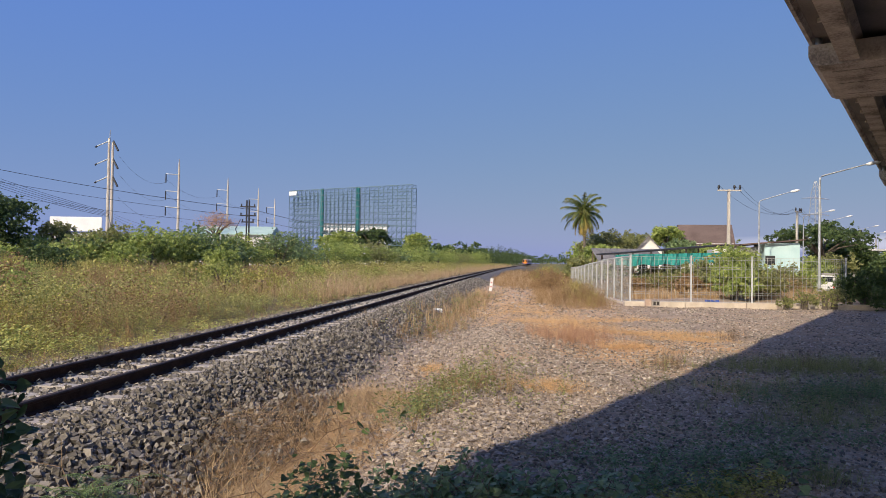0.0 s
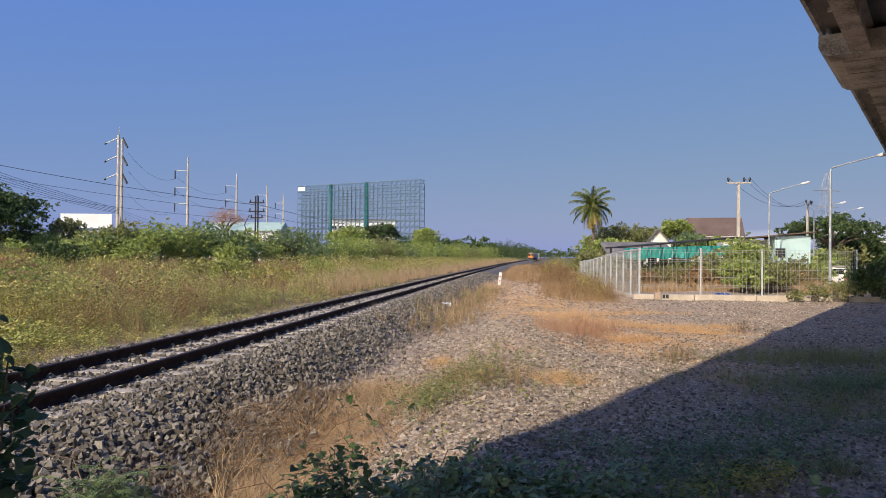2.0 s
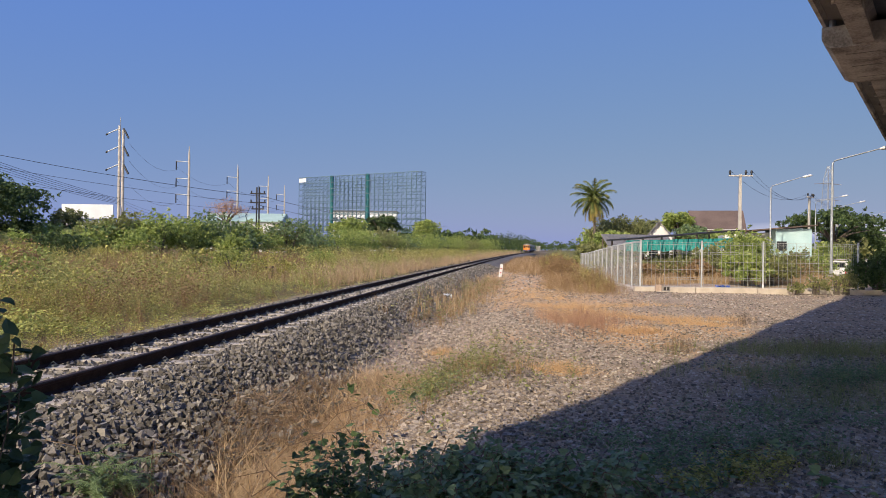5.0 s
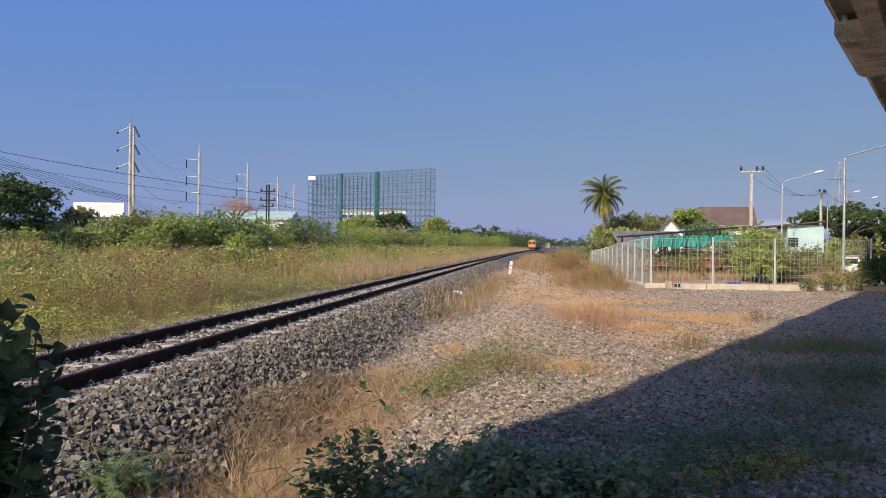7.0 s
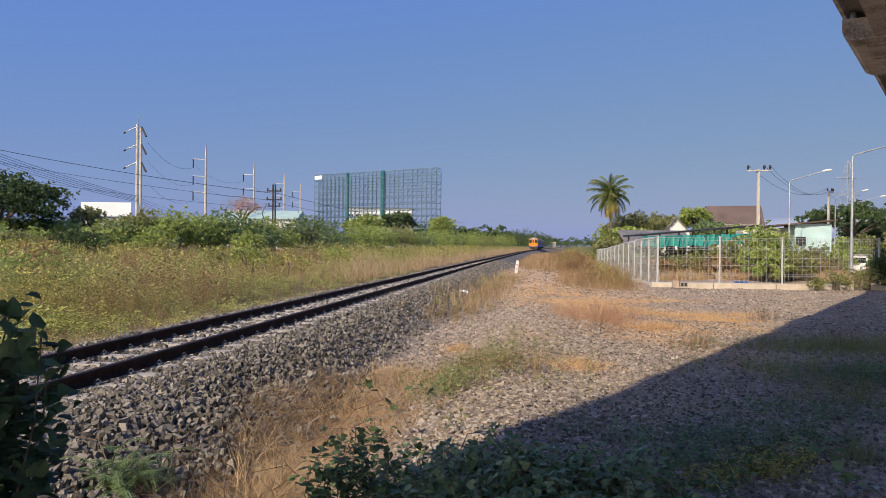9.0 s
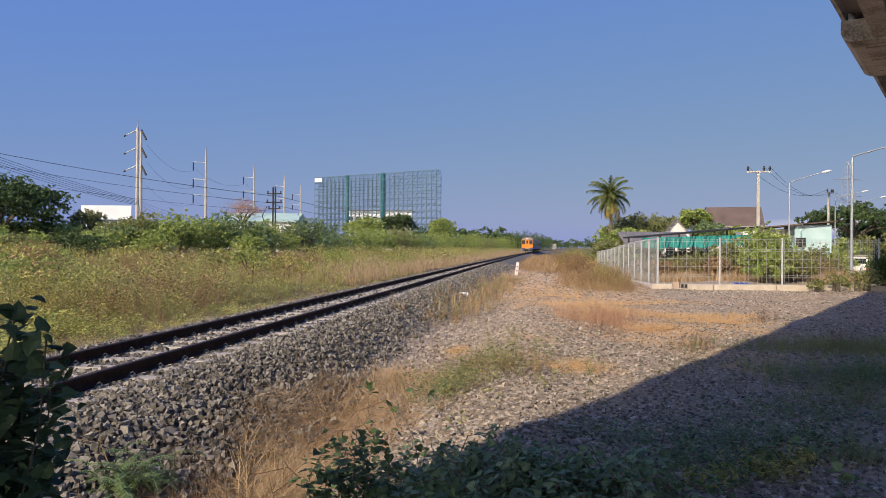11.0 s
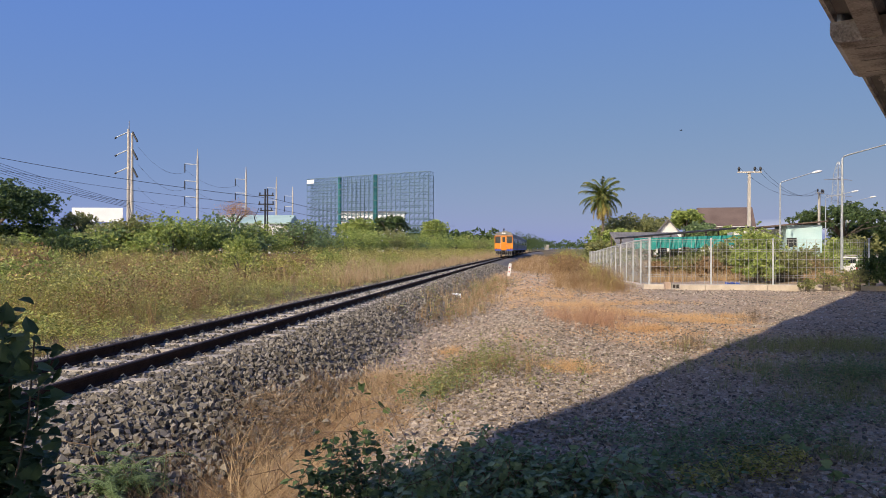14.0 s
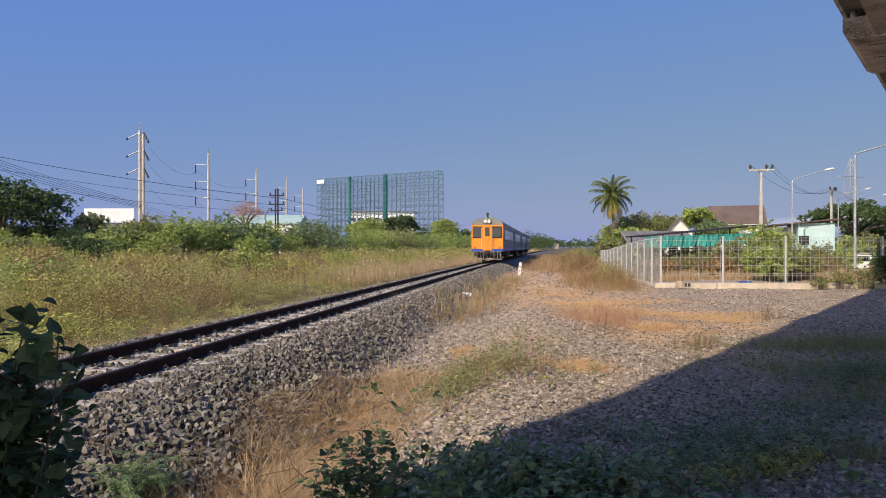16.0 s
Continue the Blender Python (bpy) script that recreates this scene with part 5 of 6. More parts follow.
def make_left_belt():
    line = [(-52, 46), (-40, 58), (-38.3, 62), (-36.5, 66), (-31, 76), (-27, 100), (-25, 140), (-23, 190), (-20, 260), (-14, 350)]
    tops = [1.8, 2.1, 2.5, 4.3, 4.4, 4.3, 4.8, 5.3, 5.8, 7.0]
    seg = np.linspace(0, len(line) - 1.001, 66)
    for i, s in enumerate(seg):
        k, t = int(s), s - int(s)
        x = line[k][0] * (1 - t) + line[k + 1][0] * t + random.uniform(-3, 1.5)
        y = line[k][1] * (1 - t) + line[k + 1][1] * t + random.uniform(-2.5, 2.5)
        h = (tops[k] * (1 - t) + tops[k + 1] * t) * random.uniform(0.78, 1.12)
        far = math.hypot(x, y)
        m = random.choice([M["leaf"], M["leaf"], M["leaf_olive"], M["leaf_vine"], M["leaf"]])
        bush("bush", x, y, h, h * random.uniform(0.62, 0.9) + far * 0.006, m, "dense green bush in the hedge beyond the field", n=400 if far < 140 else 260, size=0.24 + far * 0.0008, group="hedge bushes")
    for x, y, h, r in ((-62, 58, 4.0, 2.8), (-57, 60, 4.1, 2.8), (-53, 64, 4.0, 2.6), (-49, 67, 3.9, 2.4), (-45, 70, 3.6, 2.2), (-66, 64, 3.4, 3.0), (-42, 74, 3.2, 2.2)):
        bush("bush", x, y, h, r, M["leaf_dark"], "dark green bush under the spreading trees", n=380, size=0.3, group="hedge bushes")
    # lighter shrubs in front
    bush("bush", -29.5, 44, 2.0, 2.1, M["leaf_dark"], "dark olive bush standing in the field", n=600, size=0.2, group="field shrubs")
    for x, y, h, r in ((-47, 44, 2.3, 1.8), (-41, 50, 2.2, 1.9), (-36, 47, 1.9, 1.6), (-33, 60, 2.4, 2.0), (-44, 40, 2.0, 1.6), (-28, 68, 2.5, 2.0), (-50, 55, 3.3, 2.0), (-46.5, 57, 3.0, 1.8)):
        bush("bush", x, y, h, r, M["leaf_olive"] if h < 2.1 else M["leaf"], "dusty green bush at the field's edge", n=420, size=0.24, group="field shrubs")
    for k in range(22):
        y = random.uniform(17, 62)
        x = float(track_x(y)) - random.uniform(6.5, 12 + y * 0.42)
        h = random.uniform(0.9, 1.65)
        m = random.choice(["weed", "weed_green", "weed_olive", "weed", "brown_weed", "leaf"])
        bush("weed_bush", x, y, h, h * random.uniform(0.7, 1.1), M[m], {"weed": "yellow-green weed clump in the field", "weed_green": "bright green weed clump in the field", "weed_olive": "olive weed clump in the field", "brown_weed": "withered brown weed clump in the field", "leaf": "small green shrub in the field"}[m], n=260, size=0.13, group="field weed clumps")
    for x, y, h, r in ((-52.5, 66, 4.2, 3.4), (-48.5, 68, 4.0, 3.0), (-56, 68, 4.4, 3.4), (-45, 66, 3.0, 2.2)):
        bush("bush", x, y, h, r, M["leaf"], "green bush below the spreading trees", n=600, size=0.3, group="hedge bushes")
    tree("broad_tree", -50.5, 63, 7.4, 6.2, 5.0, M["leaf_dark"], "broad dark green spreading tree", n=1900, size=0.36, lumps=34)
    tree("broad_tree", -58, 66, 6.6, 5.0, 4.6, M["leaf_dark"], "dark green spreading tree behind the field", n=1100, size=0.36)
    tree("thin_tree", -46.0, 70, 4.9, 2.0, 3.0, M["leaf_olive"], "thin dusty young green tree", n=350, size=0.26)
    tree("bare_tree", -47, 112, 8.6, 3.4, 4.0, M["straw_red"], "leafless reddish-brown tree above the hedge", n=900, size=0.13, lumps=40)
    tree("tree", -39, 200, 10.0, 5.0, 6.0, M["leaf_dark"], "dark tree in front of the factory", n=700, size=0.6)
    tree("tree", -27, 205, 9.0, 4.5, 6.0, M["leaf"], "green tree below the billboard frame", n=700, size=0.6)
    tree("tree", -46, 190, 9.0, 5.5, 6.0, M["leaf"], "wide green tree below the billboard frame", n=800, size=0.6)


make_left_belt()


def make_far_woods():
    parts = []
    for n, y0, y1, f, h0, h1, s in ((4200, 320, 1500, lambda y: -12 - (y - 320) * 0.05 - rng.uniform(0, 1, len(y)) * 70, 6, 14, 2.2),
                                    (3200, 420, 1700, lambda y: 60 + (y - 420) * 0.12 + rng.uniform(0, 1, len(y)) * 200, 5, 10, 1.7),
                                    (2500, 1300, 1800, lambda y: rng.uniform(-500, 120, len(y)), 8, 22, 4.0),
                                    (9000, 480, 760, lambda y: 2 + (y - 480) * 0.05 - rng.uniform(0, 1, len(y)) ** 0.8 * 54, 9, 14, 0.75)):
        y = spread(n, y0, y1, 1.1)
        x = f(y)
        lump = (0.5 + 0.5 * wobble(x * 0.05, y * 0.03))
        z = rng.uniform(0, 1, n) ** 0.6 * (h0 + (h1 - h0) * lump) * (0.7 + 0.3 * rng.uniform(0, 1, n))
        parts.append(scatter(CLUMP_V, CLUMP_F, np.stack([x, y, z], 1), turns(n, 0.9), rng.uniform(0.7, 1.4, n) * s))
    v, f = joined(parts)
    tagged(attach("far_woods", fast_mesh("far_woods", v, f), M["leaf_dark"]), "distant belt of green trees along the railway", "woods", kind="stuff")


make_far_woods()


def make_right_side():
    # brown weeds between the path and the side fence, in clumps
    n = 230
    cy = spread(n, 28.0, 115, 1.4)
    lo = 1.5 + 0.012 * (cy - 28) + 0.5 * wobble(cy * 0.6, cy * 0.2)
    cx = lo + rng.uniform(0, 1, n) * np.clip(3.6 + np.clip(cy - 50, 0, 60) * 0.10 - lo, 0.3, 20)
    ch = rng.uniform(0.55, 1.25, n) * (0.45 + 0.65 * smooth((cy - 27) / 9)) + np.clip(cx - 2.5, 0, 3) * 0.08
    i = np.repeat(np.arange(n), 16)
    q = rng.normal(0, 1, (2, len(i))) * (0.28 + 0.003 * cy[i])
    x, y = cx[i] + q[0], cy[i] + q[1] * 1.4
    h = ch[i] * rng.uniform(0.6, 1.1, len(i)) * np.exp(-(q[0] ** 2 + q[1] ** 2) * 0.9)
    k = rng.uniform(0, 1, len(i))
    plants("dead_leaves", TALL_LEAFY, x[k < 0.3], y[k < 0.3], h[k < 0.3], M["brown_weed"], "withered leafy weeds beside the path", wide=0.9, lean=0.3)
    plants("dead_weeds", WISPY, x[k > 0.2], y[k > 0.2], h[k > 0.2], M["brown_weed"], "thicket of brown dead weeds beside the path", wide=1.0, lean=0.3)
    m = (k > 0.72) & (y < 75)
    plants("yellow_weeds", TALL_LEAFY, x[m & (x > 2.2)], y[m & (x > 2.2)], h[m & (x > 2.2)] * 1.05, M["weed"], "yellow-green weeds among dead brush", wide=0.8, lean=0.3)
    y2 = spread(900, 27, 95, 1.4)
    x2 = 1.3 + 0.01 * (y2 - 28) + 0.5 * wobble(y2 * 0.6, y2 * 0.2) + rng.uniform(0, 1, len(y2)) * (1.6 + np.clip(y2 - 45, 0, 30) * 0.05)
    plants("straw_clump", WISPY, x2, y2, rng.uniform(0.2, 0.75, len(y2)) * (0.45 + 0.7 * smooth((y2 - 27) / 8)), M["straw"], "straw-coloured grass before the side fence", wide=1.1, lean=0.35)
    n = 1500
    y3 = rng.uniform(50, 150, n)
    x3 = track_x(y3) + 2.5 + rng.uniform(0, 1, n) * 4.9 - np.clip(70 - y3, 0, 20) * -0.1
    plants("low_brush", WISPY, x3, y3, rng.uniform(0.35, 0.95, n), M["brown_weed"], "low dead brush closing over the path", wide=1.2)
    plants("low_straw", TUFTS, x3[::2] + 0.4, y3[::2], rng.uniform(0.3, 0.9, n // 2), M["straw"], "straw grass closing over the path", wide=1.1)
    for xx, yy, h, r, m in ((2.9, 62, 2.0, 1.5, "weed"), (3.0, 75, 1.8, 1.4, "weed"), (3.0, 55, 1.5, 1.2, "brown_weed"), (2.2, 50, 1.7, 1.4, "brown_weed"), (2.5, 45, 1.35, 1.1, "brown_weed"), (2.1, 39, 1.1, 1.0, "brown_weed")):
        bush("weed_bush", xx, yy, h, r, M[m], "yellowing brush beside the path" if m == "weed" else "dead brown brush beside the path", n=900, size=0.07, group="path brush")
    # green bushes and trees past the path
    for k in range(26):
        t = k / 25
        y = 70 + 330 * t ** 1.3
        x = 6.5 + 0.10 * (y - 70) + random.uniform(-1, 5) + 5.1e-5 * y * y * 0.6
        h = (4.3 if y > 120 else 3.3 if y > 95 else 2.3) + y * 0.011 + random.uniform(-0.6, 0.6)
        bush("bush", x, y, h, (2.2 if y > 95 else 1.5) + y * 0.012, M[random.choice(["leaf", "leaf", "leaf_olive", "leaf_dark"])], "green bush beyond the path", n=420, size=0.3 + y * 0.0016, group="lineside bushes")
    for x, y, h, r, c, m in ((11.2, 88, 5.6, 3.3, 4.3, "leaf_olive"), (14.5, 92, 5.4, 3.0, 4.0, "leaf_olive"), (19.6, 96, 7.4, 2.0, 3.6, "leaf"), (21.5, 86, 4.6, 2.4, 3.0, "leaf"), (9.0, 76, 3.6, 2.2, 2.8, "leaf"),
                             (16.8, 77, 4.3, 1.8, 2.8, "leaf_vine"), (29, 96, 4.6, 3.0, 3.0, "leaf")):
        tree("tree", x, y, h, r, c, M[m], "green garden tree behind the houses", n=800, size=0.34, group="garden trees")
    tree("rain_tree", 41.5, 104, 8.3, 6.4, 4.6, M["leaf_dark"], "flat-topped dark rain tree by the road", n=750, size=0.45, lumps=30)
    tree("tree", 47, 112, 6.6, 4.5, 5.2, M["leaf_dark"], "dark green tree by the road", n=900, size=0.45)
    for x, y, h, r, m in ((33, 84, 3.2, 2.6, "leaf"), (37, 90, 3.6, 2.6, "leaf_olive"), (44, 92, 3.4, 2.8, "leaf_dark"), (52, 112, 4.6, 3.6, "leaf_dark"), (60, 122, 4.6, 3.8, "leaf"), (64, 132, 5.0, 4, "leaf_dark"), (78, 150, 5.5, 4.5, "leaf"), (92, 170, 6, 5, "leaf_dark")):
        bush("bush", x, y, h, r, M[m], "green bush growing by the road", n=480, size=0.42, group="roadside bushes")
    # inside the fence
    for x, y, h, r, m in ((11.0, 38, 1.75, 1.1, "leaf"), (11.9, 40.5, 2.75, 1.7, "leaf"), (12.3, 43, 2.7, 1.5, "leaf"), (10.3, 42, 2.1, 1.3, "leaf_olive"), (15.0, 44, 1.2, 1.1, "leaf_olive"), (25.4, 70, 1.9, 1.3, "leaf"), (27.4, 71, 1.7, 1.2, "leaf_olive"), (17.5, 50, 1.9, 1.5, "leaf_olive"), (19.5, 52, 1.7, 1.4, "leaf"), (12.6, 39, 1.5, 1.2, "leaf_olive"),
                          (7.4, 43.5, 1.25, 1.0, "leaf_olive"), (8.8, 43, 1.35, 1.0, "leaf_olive"), (6.6, 42.5, 1.1, 0.9, "brown_weed"), (9.6, 41, 1.2, 0.9, "brown_weed"), (16.5, 45.5, 1.1, 1.0, "leaf_olive"), (24.4, 68.5, 1.3, 0.9, "leaf_vine")):
        bush("bush", x, y, h, r, M[m], "leafy bush inside the fenced plot" if m != "brown_weed" else "withered bush inside the fenced plot", n=520, size=0.17, group="plot bushes")
    for x, y, h, r, m in ((7.6, 50.5, 1.5, 1.2, "leaf_olive"), (9.6, 51, 1.7, 1.3, "leaf_olive"), (11.6, 51.5, 1.7, 1.3, "leaf"), (13.6, 52, 1.8, 1.3, "leaf_olive"), (15.8, 52.5, 1.7, 1.4, "leaf"), (8.6, 52.5, 1.5, 1.2, "brown_weed")):
        bush("bush", x, y, h, r, M[m], "dusty bush behind the open shed", n=380, size=0.18, group="shed bushes")
    # overgrown end of the fence, in the viaduct's shade
    for x, y, h, r in ((13.7, 31.6, 1.5, 0.8), (14.6, 32.2, 1.7, 1.0), (15.8, 31.8, 1.8, 1.1), (14.9, 30.6, 1.1, 0.8), (16.8, 33, 2.1, 1.3), (16.4, 30.6, 1.4, 1.0), (18.2, 32.5, 2.2, 1.3)):
        bush("bush", x, y, h, r, M["leaf_dark"], "dark leafy creeper over the fence end", n=480, size=0.12, group="fence creepers")
    for x, y, h, r in ((11.6, 30.6, 0.75, 0.55), (12.4, 30.8, 0.8, 0.6), (10.9, 30.7, 0.5, 0.4), (12.9, 31.0, 0.95, 0.6)):
        bush("bush", x, y, h, r, M["leaf_olive"], "low olive shrub at the fence foot", n=110, size=0.09, group="fence shrubs")
    n = 1500
    x, y = rng.uniform(5.2, 17, n), rng.uniform(39.5, 45, n)
    plants("plot_grass", TUFTS, x, y, rng.uniform(0.3, 0.75, n), M["straw"], "dry orange grass inside the fenced plot", wide=1.0)
    n = 2400
    x, y = rng.uniform(5.2, 16, n // 2), rng.uniform(41, 46, n // 2)
    plants("plot_weeds", FAR_LEAFY, x, y, rng.uniform(0.7, 1.35, n // 2), M["brown_weed"], "brown weeds below the shade netting", wide=0.9)
    y = spread(2600, 80, 400, 1.0)
    x = 4 + 0.02 * y + rng.uniform(0, 1, len(y)) * (6 + 0.12 * y)
    plants("far_scrub", FAR_LEAFY, x, y, rng.uniform(1.0, 2.4, len(y)), M["leaf_olive"], "olive scrub beyond the path", wide=1.1)


make_right_side()


def make_palm():
    b = empty("coconut_palm", (7.6, 81.8, float(ground_z(7.6, 81.8))), 0, "coconut palm with green and yellowing fronds", "palm tree")
    Geo().tube([(0, 0, -0.3), (0.1, 0, 2), (0.12, 0, 4.5), (0.0, 0, 7.6)], [0.22, 0.16, 0.14, 0.12], 9).make("trunk", M["bark"], b, smooth=True)
    r = random.Random(5)
    for k in range(46):
        a = k * 2.4 + r.uniform(-0.25, 0.25)
        el = 1.52 - 2.75 * (k / 46) + r.uniform(-0.12, 0.12)
        L = r.uniform(2.5, 3.0) if k < 32 else r.uniform(2.2, 2.7)
        pts, p, e = [], Vector((0.0, 0, 7.7)), el
        droop = r.uniform(0.1, 0.22) if k < 32 else 0.12
        for i in range(9):
            pts.append(p.copy())
            p = p + Vector((math.cos(a) * math.cos(e), math.sin(a) * math.cos(e), math.sin(e))) * (L / 8)
            e -= droop * (0.5 + i * 0.16)
        v, f = [], []
        side = Vector((-math.sin(a), math.cos(a), 0))
        for i in range(1, 9):
            for q in (0.0, 0.17, 0.34, 0.51, 0.68, 0.85):
                c = pts[i - 1].lerp(pts[i], q)
                d = (pts[i] - pts[i - 1]).normalized()
                ln = r.uniform(0.6, 0.85) * math.sin(0.45 + 2.3 * (i + q) / 9)
                for s in (-1, 1):
                    tip = c + side * s * ln * 0.6 + d * ln * 0.55 - Vector((0, 0, ln * r.uniform(0.35, 0.8)))
                    j = len(v)
                    v += [tuple(c - d * 0.035), tuple(c + d * 0.035), tuple(tip)]
                    f.append((j, j + 1, j + 2))
        g = Geo().tube(pts, [0.03] * 5 + [0.015] * 4, 4)
        g.add(v, f)
        g.make("frond", M["frond"] if k < 36 else M["frond_dry"], b)
    for k in range(7):
        Geo().tube([(0.2 * math.cos(k * 0.9), 0.2 * math.sin(k * 0.9), 7.1 + 0.1 * (k % 3)), (0.22 * math.cos(k * 0.9), 0.22 * math.sin(k * 0.9), 7.32 + 0.1 * (k % 3))], [0.08, 0.1], 7).make("coconut", M["weed_olive"], b)


make_palm()


def make_banana():
    b = empty("banana_plant", (18.0, 75, 0.0), 0, "banana plant with torn pale leaves", "banana plant")
    Geo().tube([(0, 0, -0.2), (0, 0, 2.2)], [0.16, 0.1], 8).make("stem", M["leaf_olive"], b)
    for k in range(6):
        a = k * 1.05
        v, f = [], []
        for i in range(7):
            t = i / 6
            c = Vector((math.cos(a) * 1.3 * t, math.sin(a) * 1.3 * t, 2.1 + 1.5 * t - 1.0 * t * t))
            w = 0.28 * math.sin(0.2 + 2.8 * t)
            s = Vector((-math.sin(a), math.cos(a), 0.25)) * w
            v += [tuple(c - s), tuple(c), tuple(c + s)]
        for i in range(6):
            f += [(3 * i, 3 * i + 1, 3 * i + 4, 3 * i + 3), (3 * i + 1, 3 * i + 2, 3 * i + 5, 3 * i + 4)]
        Geo().add(v, f).make("leaf", M["weed_green"], b)


make_banana()


# ---- yard plants ----
def make_yard_plants():
    # dry grass mat in the ditch: wide in the middle, narrow at both ends
    n = 9000
    y = rng.uniform(3.6, 11.0, n)
    lo = 2.75 - 0.85 * np.exp(-((y - 7.6) / 1.7) ** 2)
    hi = 3.3 + 0.45 * smooth((y - 5) / 2.5) - 0.2 * smooth((y - 9) / 2)
    u = lo + (hi - lo) * rng.uniform(0, 1, n) + rng.normal(0, 0.08, n)
    mid = 1 - np.abs((u - lo) / (hi - lo) - 0.6) * 1.6 + 0.5 * wobble(u * 2.2, y * 1.6)
    x = track_x(y) + u
    k = (mid > 0.15) & (y > 4.8)
    m = (rng.uniform(0, 1, n) < 0.85) & (y < 10.6)
    plants("ditch_grass", MAT_GRASS, x[k & m], y[k & m], rng.uniform(0.06, 0.2, (k & m).sum()), M["straw"], "matted dry straw grass in the ditch", lean=0.3, wide=2.6)
    k2 = ~k & (rng.uniform(0, 1, n) < 0.55)
    plants("ditch_stems", MAT_GRASS, x[k2], y[k2], rng.uniform(0.06, 0.2, k2.sum()), M["brown_weed"], "tangled brown dead stems in the ditch", lean=0.4, wide=2.4)
    n = 420
    y = rng.uniform(4.2, 9.5, n)
    x = track_x(y) + rng.normal(2.6, 0.3, n)
    plants("dead_stalks", WISPY, x, y, rng.uniform(0.12, 0.42, n), M["twig"], "brittle brown stalks at the ballast toe", lean=0.7, wide=0.9)
    # pale straw patches on the yard
    pts = []
    for cx, cy, rx, ry, m in ((1.5, 19.6, 1.3, 1.6, 1100), (3.3, 18.6, 1.5, 0.7, 800), (4.0, 17.2, 0.9, 0.55, 500), (1.0, 21.6, 1.6, 1.0, 700), (2.3, 15.2, 0.6, 0.4, 330), (0.6, 25, 1.5, 2.0, 600),
                              (4.9, 18.6, 0.35, 0.7, 120), (0.2, 29, 1.0, 3, 400), (2.9, 22.6, 2.0, 0.8, 500), (0.55, 9.9, 0.45, 0.5, 260), (-1.35, 13.0, 0.3, 0.45, 160), (1.2, 17.2, 0.7, 0.9, 500)):
        pts.append(np.stack([rng.normal(cx, rx * 0.5, m), rng.normal(cy, ry * 0.5, m)], 1))
    p = np.concatenate(pts)
    p = p[wobble(p[:, 0] * 2.6, p[:, 1] * 1.9) > -0.55]
    plants("straw_patch", FINE_TUFTS, p[:, 0], p[:, 1], rng.uniform(0.05, 0.16, len(p)), M["straw_orange"], "low patches of orange straw on gravel", lean=0.5, wide=2.2)
    n = 330
    x, y = rng.normal(1.25, 0.5, n), rng.normal(16.3, 0.9, n)
    plants("red_stalks", WISPY, x, y, rng.uniform(0.15, 0.5, n), M["straw_red"], "upright reddish dry stalks in the yard", wide=0.8)
    x, y = rng.normal(1.25, 0.4, n), rng.normal(14.6, 0.35, n)
    plants("red_litter", MAT_GRASS, x, y, rng.uniform(0.04, 0.1, n), M["twig"], "dark reddish-brown plant litter on gravel", lean=0.2, wide=3.0)
    for cx, cy, m in ((2.55, 12.6, 26), (4.95, 17.3, 20), (5.0, 13.0, 14)):
        x, y = rng.normal(cx, 0.16, m), rng.normal(cy, 0.2, m)
        plants("dry_stalks", WISPY, x, y, rng.uniform(0.25, 0.55, m), M["twig"], "thin dry stalks standing in the yard", wide=0.5)
    # olive weeds on the rubble heap
    pts = [np.stack([rng.normal(cx, s * 1.5, m), rng.normal(cy, s * 2.0, m)], 1) for cx, cy, s, m in ((-1.05, 8.7, 0.16, 60), (-0.7, 9.3, 0.2, 50), (-0.9, 10.2, 0.22, 50), (-0.4, 10.0, 0.3, 35), (-1.2, 9.4, 0.2, 30), (0.1, 9.2, 0.4, 22), (-0.5, 11.6, 0.4, 30))]
    p = np.concatenate(pts)
    plants("heap_weeds", NEAR_LEAFY, p[:, 0], p[:, 1], rng.uniform(0.1, 0.42, len(p)), M["leaf_olive"], "olive weeds on the rubble heap", lean=0.5, wide=1.0)
    n = 45
    x, y = rng.normal(-1.1, 0.2, n), rng.normal(8.5, 0.35, n)
    plants("green_sprigs", NEAR_LEAFY, x, y, rng.uniform(0.12, 0.32, n), M["leaf_vine"], "fresh green sprigs among the stones", lean=0.4, wide=1.2)
    n = 160
    x, y = rng.normal(-0.7, 0.5, n), rng.normal(9.8, 1.0, n)
    plants("heap_stalks", WISPY, x, y, rng.uniform(0.1, 0.4, n), M["brown_weed"], "thin grey-brown stalks on the rubble heap", lean=0.4)
    n = 1100
    y = rng.uniform(24, 72, n)
    x = track_x(y) + 3.2 + rng.uniform(0, 1, n) ** 1.0 * 3.2
    k = wobble(x * 2, y * 0.7) > 0.05
    plants("path_straw", FINE_TUFTS, x[k], y[k], rng.uniform(0.06, 0.2, k.sum()), M["straw"], "short straw along the trodden path", lean=0.5, wide=2.4)
    # brush between the track and the path
    n = 620
    y = rng.uniform(17, 42, n)
    x = track_x(y) + rng.normal(2.6, 0.55, n) + (y - 17) * 0.02
    plants("lineside_leaves", NEAR_LEAFY, x[::3], y[::3], rng.uniform(0.15, 0.5, len(x[::3])), M["leaf_olive"], "dusty olive weeds along the ballast shoulder", lean=0.3, wide=1.2)
    plants("lineside_brush", WISPY, x, y, rng.uniform(0.15, 0.45, n), M["brown_weed"], "low brown brush along the ballast shoulder", lean=0.3, wide=1.2)
    n = 200
    y = rng.uniform(20, 48, n)
    x = track_x(y) + rng.normal(3.0, 0.4, n)
    plants("lineside_grass", TUFTS, x, y, rng.uniform(0.25, 0.6, n), M["straw"], "straw grass by the marker post", wide=0.9)
